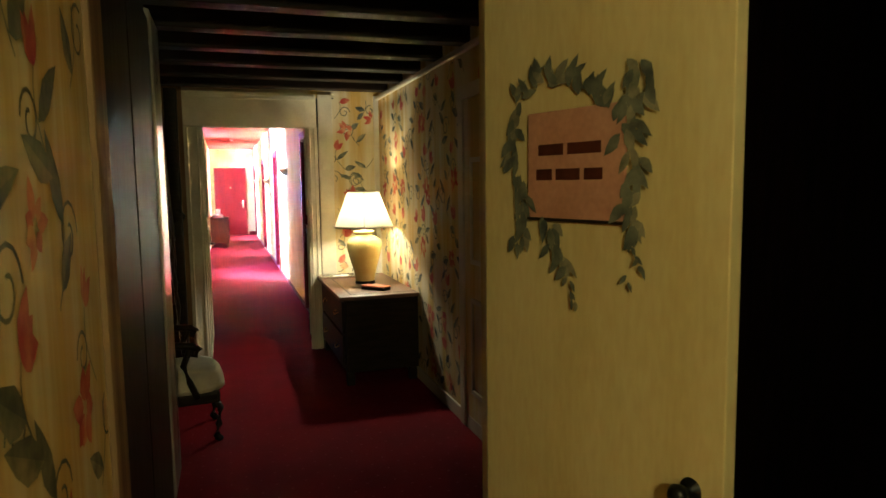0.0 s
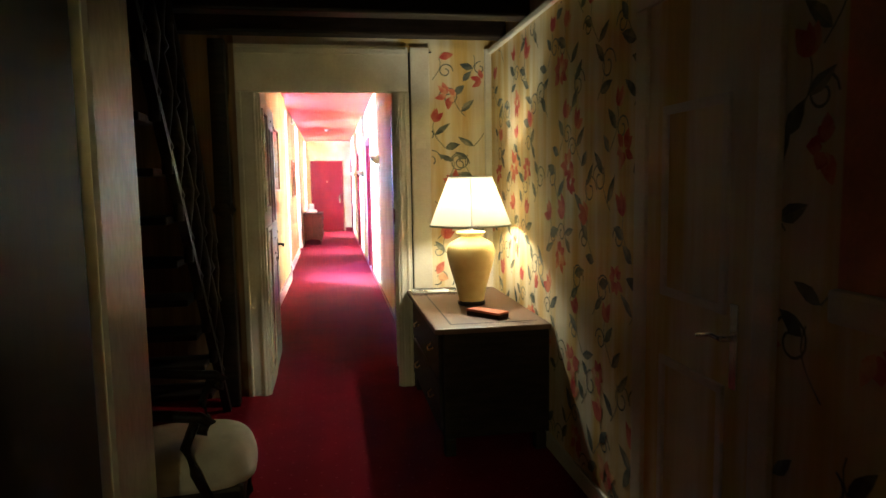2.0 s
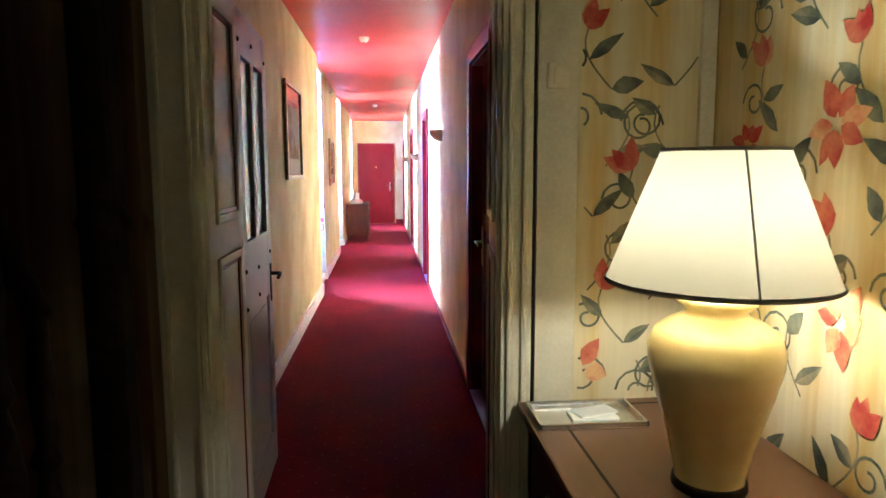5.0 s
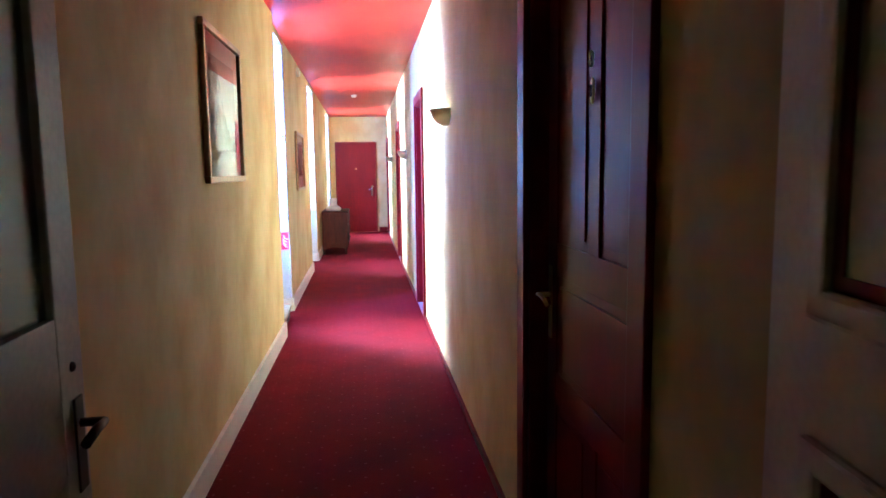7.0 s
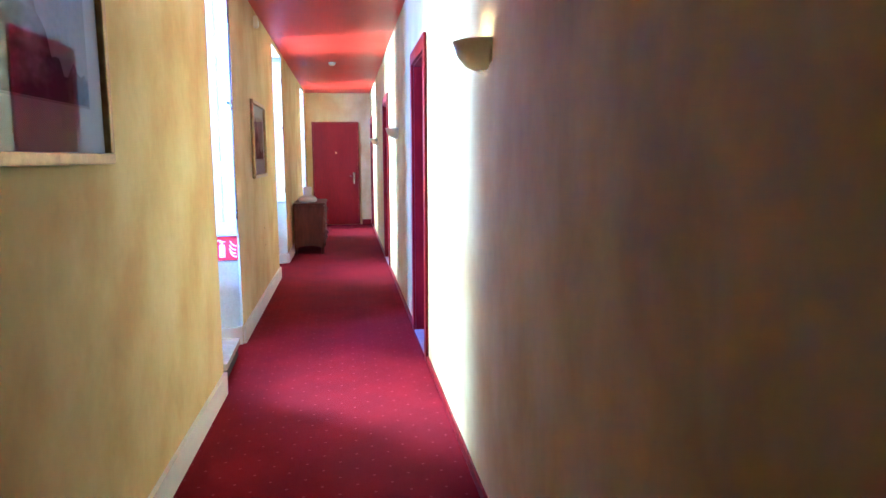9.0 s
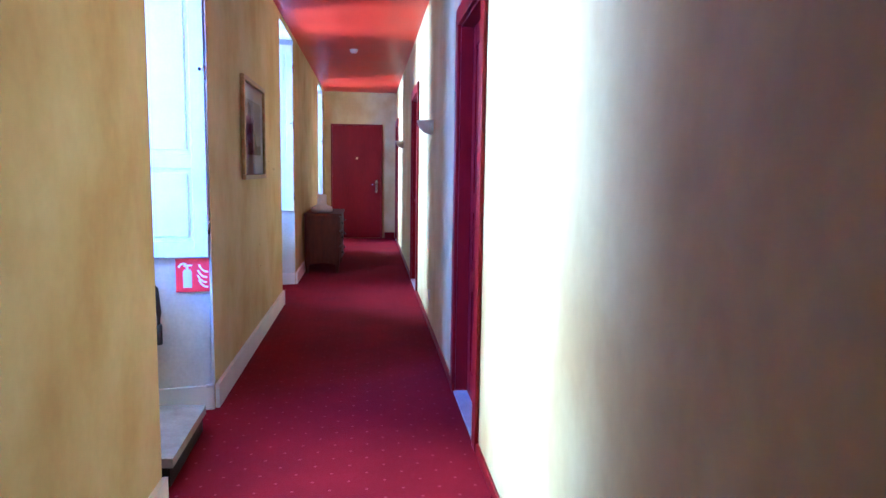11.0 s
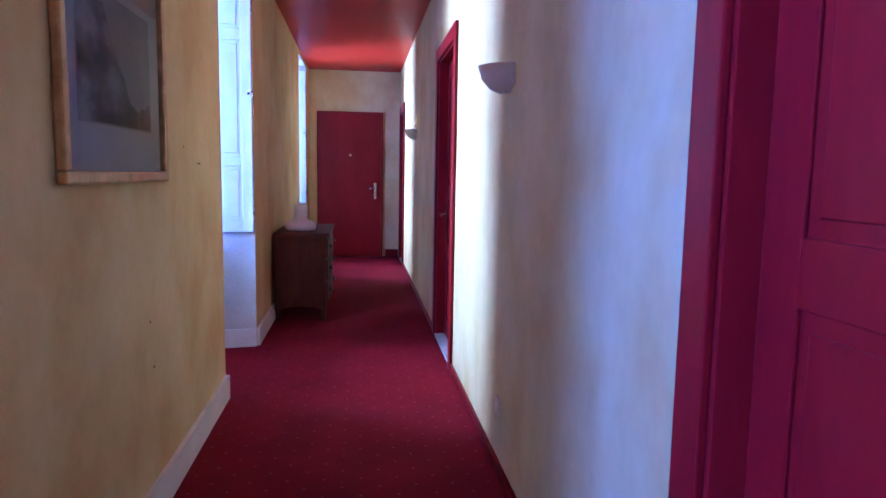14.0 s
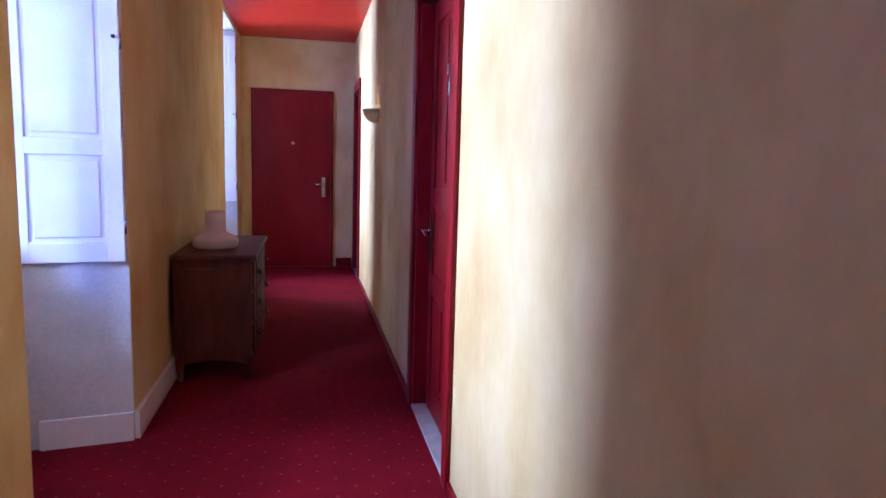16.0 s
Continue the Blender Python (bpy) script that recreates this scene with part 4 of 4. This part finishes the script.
tagged(Build().box((-0.07, -0.04, 0.0), (0.07, 0.04, 0.006), PAPERWHITE, 0.001).box((-0.05, -0.02, 0.006), (0.08, 0.05, 0.011), PAPERWHITE, 0.001, pose(0, 0, 0, 0, 0, 18)).done("papers", None, pose(1.39, 6.05, TZ + 0.0065)), "folded white papers in the tray", "papers")
sw = thing("light_switch", "cream plastic light switch on the strip", "switch", pose(1.315, YO - 0.0205, 1.73))
Build().box((-0.035, -0.009, -0.04), (0.035, 0, 0.04), CREAM, 0.006).box((-0.015, -0.013, -0.025), (0.015, -0.008, 0.025), CREAM, 0.003).done("plate", sw)


# ---- corridor: pictures ----
def picture(y0, y1, z0, z1, seed, group="framed prints"):
    p = thing("framed_print", "gilt framed grey landscape print behind glass", "picture", pose(west_x((y0 + y1) / 2) + 0.003, (y0 + y1) / 2, z0, 0, 0, math.degrees(math.atan2(west_x(y0) - west_x(y1), y1 - y0))), group)
    w, h = (y1 - y0) / 2, z1 - z0
    b, f = Build(), 0.034
    for lo, hi in (((0, -w, 0), (0.028, w, f)), ((0, -w, h - f), (0.028, w, h)), ((0.0005, -w, f), (0.0275, -w + f, h - f)), ((0.0005, w - f, f), (0.0275, w, h - f))):
        b.box(lo, hi, GILT, 0.007)
    b.done("moulding", p)
    Build().box((0.001, -w + f, f), (0.006, w - f, h - f), MOUNT).done("mount", p)
    m = 0.10
    pr = Build().box((0.006, -w + f + m, f + m + 0.03), (0.0072, w - f - m, h - f - m), ETCHSKY)
    pr.done("print_sky", p)
    rnd, pr = random.Random(seed), Build()
    yy0, yy1, zz0, zz1 = -w + f + m + 0.006, w - f - m - 0.006, f + m + 0.036, h - f - m - 0.006
    ridge, n = [], 26
    for i in range(n + 1):
        t = i / n
        tree = 0.95 if t < 0.30 else max(0.22, 0.95 - (t - 0.30) * 2.1)
        ridge.append((yy0 + (yy1 - yy0) * t, zz0 + (zz1 - zz0) * min(0.98, max(0.15, tree + rnd.uniform(-0.07, 0.04)))))
    for (a, c), (d, e) in zip(ridge, ridge[1:]):
        pr.poly([(0.0080, a, zz0), (0.0080, d, zz0), (0.0080, d, e), (0.0080, a, c)], ETCH)
    pr.done("print_trees", p, None, False)
    pane = Build().poly([(0.015, -w + f, f), (0.015, w - f, f), (0.015, w - f, h - f), (0.015, -w + f, h - f)], PICPANE).done("pane", p, None, False)
    pane.visible_shadow = False
    return p


picture(9.36, 10.24, 1.365, 2.130, 1)
picture(13.82, 14.69, 1.212, 1.885, 2)


# ---- corridor: wall lamps ----
def sconce(y, z, lit):
    """A quarter-bowl of plaster against the right wall; z is its rim."""
    s = thing("wall_lamp", "plaster half-bowl wall lamp, " + ("lit" if lit else "unlit"), "lamp", pose(XR - 0.001, y, z), "wall lamps")
    prof = [(0.035, -0.105), (0.075, -0.088), (0.108, -0.050), (0.125, 0.0), (0.119, 0.0), (0.102, -0.046), (0.070, -0.080), (0.035, -0.096)]
    Build().lathe(prof, THINPLASTER, pose(0, 0, 0, 0, 0, 90), 20, True, 0.5).done("bowl", s)
    Build().box((-0.006, -0.115, -0.085), (0.0, 0.115, -0.002), PLASTER, 0.003).done("back_plate", s)
    if lit:
        g = Build().lathe([(0.0, -0.028), (0.014, -0.032), (0.018, -0.045), (0.012, -0.06), (0.0, -0.062)], glow("warm_small_bulb", (1, 0.75, 0.42), 40.0), pose(-0.06, 0, 0), 12).done("bulb", s)
        g.visible_shadow = False


sconce(10.47, 1.810, True)
sconce(14.78, 1.685, False)
sconce(19.24, 1.715, True)


def detector(x, y):
    d = thing("smoke_detector", "small white round smoke detector on the ceiling", "detector", pose(x, y, CZ), "smoke detectors")
    Build().lathe([(0.0, -0.045), (0.03, -0.043), (0.042, -0.03), (0.05, -0.012), (0.052, 0.0)], WHITE, None, 24).done("cover", d)
    Build().lathe([(0.0, -0.052), (0.012, -0.050), (0.014, -0.043)], STEEL, None, 12).done("sensor", d)


detector(0.61, 10.85)
detector(0.64, 17.62)

# ---- corridor: extinguisher, its sign, and the step in the first window recess ----
ex = thing("fire_extinguisher", "red fire extinguisher with black hose and blue lever on its bracket", "extinguisher", pose(-0.318, 12.785, 0.21))
Build().lathe([(0.0, 0.0), (0.070, 0.0), (0.078, 0.015), (0.080, 0.06), (0.080, 0.34), (0.066, 0.385), (0.035, 0.405), (0.025, 0.43), (0.0, 0.43)], EXTRED, None, 32).done("cylinder", ex)
lbp = Build()
for z0, z1, w in ((0.10, 0.106, 1.0), (0.13, 0.136, 0.5), (0.16, 0.166, 0.8), (0.185, 0.191, 0.6), (0.21, 0.216, 0.9), (0.24, 0.275, 0.3)):
    lbp.lathe([(0.0806, z0), (0.0806, z1)], MOUNT, pose(0, 0, 0, 0, 0, 215), 16, True, 0.28 * w)
lbp.done("label_bars", ex)
Build().lathe([(0.03, 0.425), (0.034, 0.44), (0.034, 0.47), (0.02, 0.485), (0, 0.486)], STEEL, None, 20).done("valve", ex)
Build().box((-0.03, -0.016, 0.468), (0.10, 0.016, 0.488), BLUEPLASTIC, 0.006, pose(0, 0, 0, 0, -10, 0)).box((-0.01, -0.012, 0.436), (0.085, 0.012, 0.45), BLUEPLASTIC, 0.004).done("lever", ex)
Build().tube([(-0.02, -0.03, 0.46), (-0.08, -0.05, 0.52), (-0.03, -0.07, 0.565), (0.06, -0.06, 0.545), (0.105, -0.04, 0.48), (0.112, -0.03, 0.36), (0.108, -0.03, 0.25)], 0.012, RUBBER, 10).tube([(0.108, -0.03, 0.30), (0.107, -0.03, 0.20)], 0.018, RUBBER, 10).done("hose", ex)
Build().box((-0.03, 0.07, 0.28), (0.03, 0.118, 0.32), IRON, 0.004).done("bracket", ex)

sgn = thing("fire_sign", "red square sign with a white extinguisher and flames", "sign", pose(-0.005, 12.955, 0.642, 0, 0, 190))
S = 0.165
Build().box((0, 0.002, 0), (S, 0.005, 0.175), SIGNRED).done("board", sgn)
ic = Build()
k = 0.0062
def flat(pts):
    ic.poly([(S - u, k, v) for u, v in pts], SIGNWHITE)
flat([(0.035, 0.022), (0.078, 0.022), (0.078, 0.105), (0.072, 0.118), (0.041, 0.118), (0.035, 0.105)])
flat([(0.050, 0.118), (0.063, 0.118), (0.063, 0.132), (0.050, 0.132)])
flat([(0.040, 0.132), (0.080, 0.136), (0.080, 0.143), (0.040, 0.143)])
for q in ribbon([(0.052, 0.146), (0.038, 0.150), (0.024, 0.144), (0.014, 0.130)], 0.010):
    flat(q)
for j, (u, v) in enumerate(((0.112, 0.03), (0.106, 0.055), (0.108, 0.082), (0.114, 0.110))):
    for q in ribbon([(u + 0.045, v - 0.006), (u + 0.028, v - 0.003), (u + 0.012, v + 0.010), (u, v + 0.032)], 0.009):
        flat(q)
ic.done("pictogram", sgn, None, False)
tagged(Build().tube([(0.004, 12.942, 2.66), (0.004, 12.942, 0.16), (0.002, 12.935, 0.14), (-0.03, 12.925, 0.135)], 0.010, WHITE, 10).done("pipe"), "thin white painted pipe down the corner of the reveal", "pipe")
pc = thing("nozzle_cover", "dusty mauve plastic cover hanging on the white reveal", "cover", pose(-0.405, 12.80, 0.40))
Build().lathe([(0.0, 0.0), (0.035, 0.01), (0.045, 0.05), (0.04, 0.15), (0.05, 0.20), (0.062, 0.25), (0.05, 0.29), (0.02, 0.31), (0.0, 0.312)], surface("mauve_plastic", (0.16, 0.035, 0.08), (0.22, 0.06, 0.12), 10, 0.4, 0, 0.2, 40), None, 20).box((-0.01, 0.03, 0.20), (0.01, 0.075, 0.23), IRON, 0.003).done("sleeve", pc)
stp = thing("step_board", "scuffed beige low board lying in the window recess", "step")
Build().prism([(-0.36, 12.09), (0.045, 12.05), (0.03, 12.66), (-0.36, 12.70)], 0.085, 0.125, BEIGEBOARD).done("top", stp)
Build().prism([(-0.35, 12.10), (0.03, 12.06), (0.015, 12.65), (-0.35, 12.69)], 0.0, 0.085, BLACKWOOD).done("base", stp)

# ---- corridor: chest of drawers and vase ----
ct = thing("chest_of_drawers", "cherry wood chest with bowed drawers and dark handles", "chest", pose(0.03, 17.64, 0))
CW, CL_, CH = 0.43, 1.05, 0.745
Build().box((0, 0, CH - 0.03), (CW + 0.03, CL_, CH), CHESTWOOD, 0.008).done("top", ct)
Build().box((0.005, 0.03, 0.14), (CW, CL_ - 0.03, CH - 0.03), CHESTWOOD, 0.006).done("body", ct)
Build().box((0.04, 0.022, 0.20), (CW - 0.05, 0.0305, CH - 0.08), CHESTWOOD, 0.004).done("side_panel", ct)
for i in range(3):
    z0 = 0.165 + i * 0.185
    b = Build()
    for j in range(8):
        c, e = 0.06 + j * 0.93 / 8, 0.06 + (j + 1) * 0.93 / 8
        bow = 0.012 + 0.016 * math.sin(math.pi * (j + 0.5) / 8)
        b.box((CW - 0.002, c, z0), (CW + bow, e + 0.0005, z0 + 0.165), CHESTWOOD, 0.002)
    b.done("drawer", ct)
    for yy in (0.22, 0.82):
        Build().tube([(CW + 0.015, yy - 0.045, z0 + 0.095), (CW + 0.042, yy - 0.04, z0 + 0.075), (CW + 0.045, yy, z0 + 0.066), (CW + 0.042, yy + 0.04, z0 + 0.075), (CW + 0.015, yy + 0.045, z0 + 0.095)], 0.006, IRON).done("handle", ct)
ap = Build()
for j in range(10):
    t = (j + 0.5) / 10
    drop = 0.075 - 0.05 * math.sin(math.pi * t)
    ap.box((0.03 + j * (CW - 0.06) / 10, 0.03, 0.142 - drop * 0.6), (0.03 + (j + 1) * (CW - 0.06) / 10, 0.05, 0.142), CHESTWOOD, 0.001)
ap.done("apron", ct)
for x in (0.03, CW - 0.025):
    for yy in (0.055, CL_ - 0.055):
        Build().lathe([(0.014, 0), (0.018, 0.02), (0.022, 0.08), (0.030, 0.145)], CHESTWOOD, pose(x, yy, 0), 12).done("leg", ct)
vs = thing("vase", "squat white matt vase with a wide cylindrical neck", "vase", pose(0.225, 18.0, CH))
Build().lathe([(0.0, 0.0), (0.118, 0.0), (0.132, 0.012), (0.136, 0.04), (0.128, 0.062), (0.092, 0.080), (0.066, 0.094), (0.060, 0.110), (0.060, 0.215), (0.055, 0.222), (0.050, 0.215), (0.050, 0.10), (0.0, 0.09)], WHITECLAY, None, 40).done("pot", vs)
sn = thing("sensor_box", "small beige sensor box high on the wall", "sensor", pose(XL + 0.001, 14.30, 2.60))
Build().box((0, -0.035, -0.05), (0.04, 0.035, 0.05), CREAM, 0.01).box((0.038, -0.025, -0.035), (0.046, 0.025, 0.01), WHITE, 0.006).done("housing", sn)
nl = thing("wall_nail", "bare iron nail in the ochre wall", "nail", pose(XL, 15.25, 1.28))
Build().tube([(0, 0, 0), (0.010, 0, 0.002)], 0.002, IRON, 6).lathe([(0, 0.002), (0.005, 0.001), (0.005, 0)], IRON, pose(0.010, 0, 0.002, 0, 90, 0), 8).done("shank", nl)
wp = thing("wall_plug", "small dark plug hole in the ochre wall", "plug", pose(XL, 14.509, 0.718), "plug holes")
Build().lathe([(0.0, 0.001), (0.004, 0.0015), (0.006, 0.0)], DARKBROWN, pose(0, 0, 0, 0, 90, 0), 10).done("rim", wp)
wp = thing("wall_plug", "small dark plug hole in the ochre wall", "plug", pose(XL, 14.536, 0.548), "plug holes")
Build().lathe([(0.0, 0.001), (0.004, 0.0015), (0.006, 0.0)], DARKBROWN, pose(0, 0, 0, 0, 90, 0), 10).done("rim", wp)
wp = thing("wall_plug", "small dark plug hole in the ochre wall", "plug", pose(XL, 15.023, 1.348), "plug holes")
Build().lathe([(0.0, 0.001), (0.004, 0.0015), (0.006, 0.0)], DARKBROWN, pose(0, 0, 0, 0, 90, 0), 10).done("rim", wp)
so = thing("wall_socket", "small cream wall socket above the skirting", "socket", pose(XR - 0.001, 14.80, 0.27))
Build().box((-0.010, -0.035, -0.04), (0, 0.035, 0.04), CREAM, 0.005).lathe([(0.0, -0.002), (0.02, -0.002), (0.022, 0.0)], WHITE, pose(-0.010, 0, 0, 0, 90, 0), 14).done("plate", so)
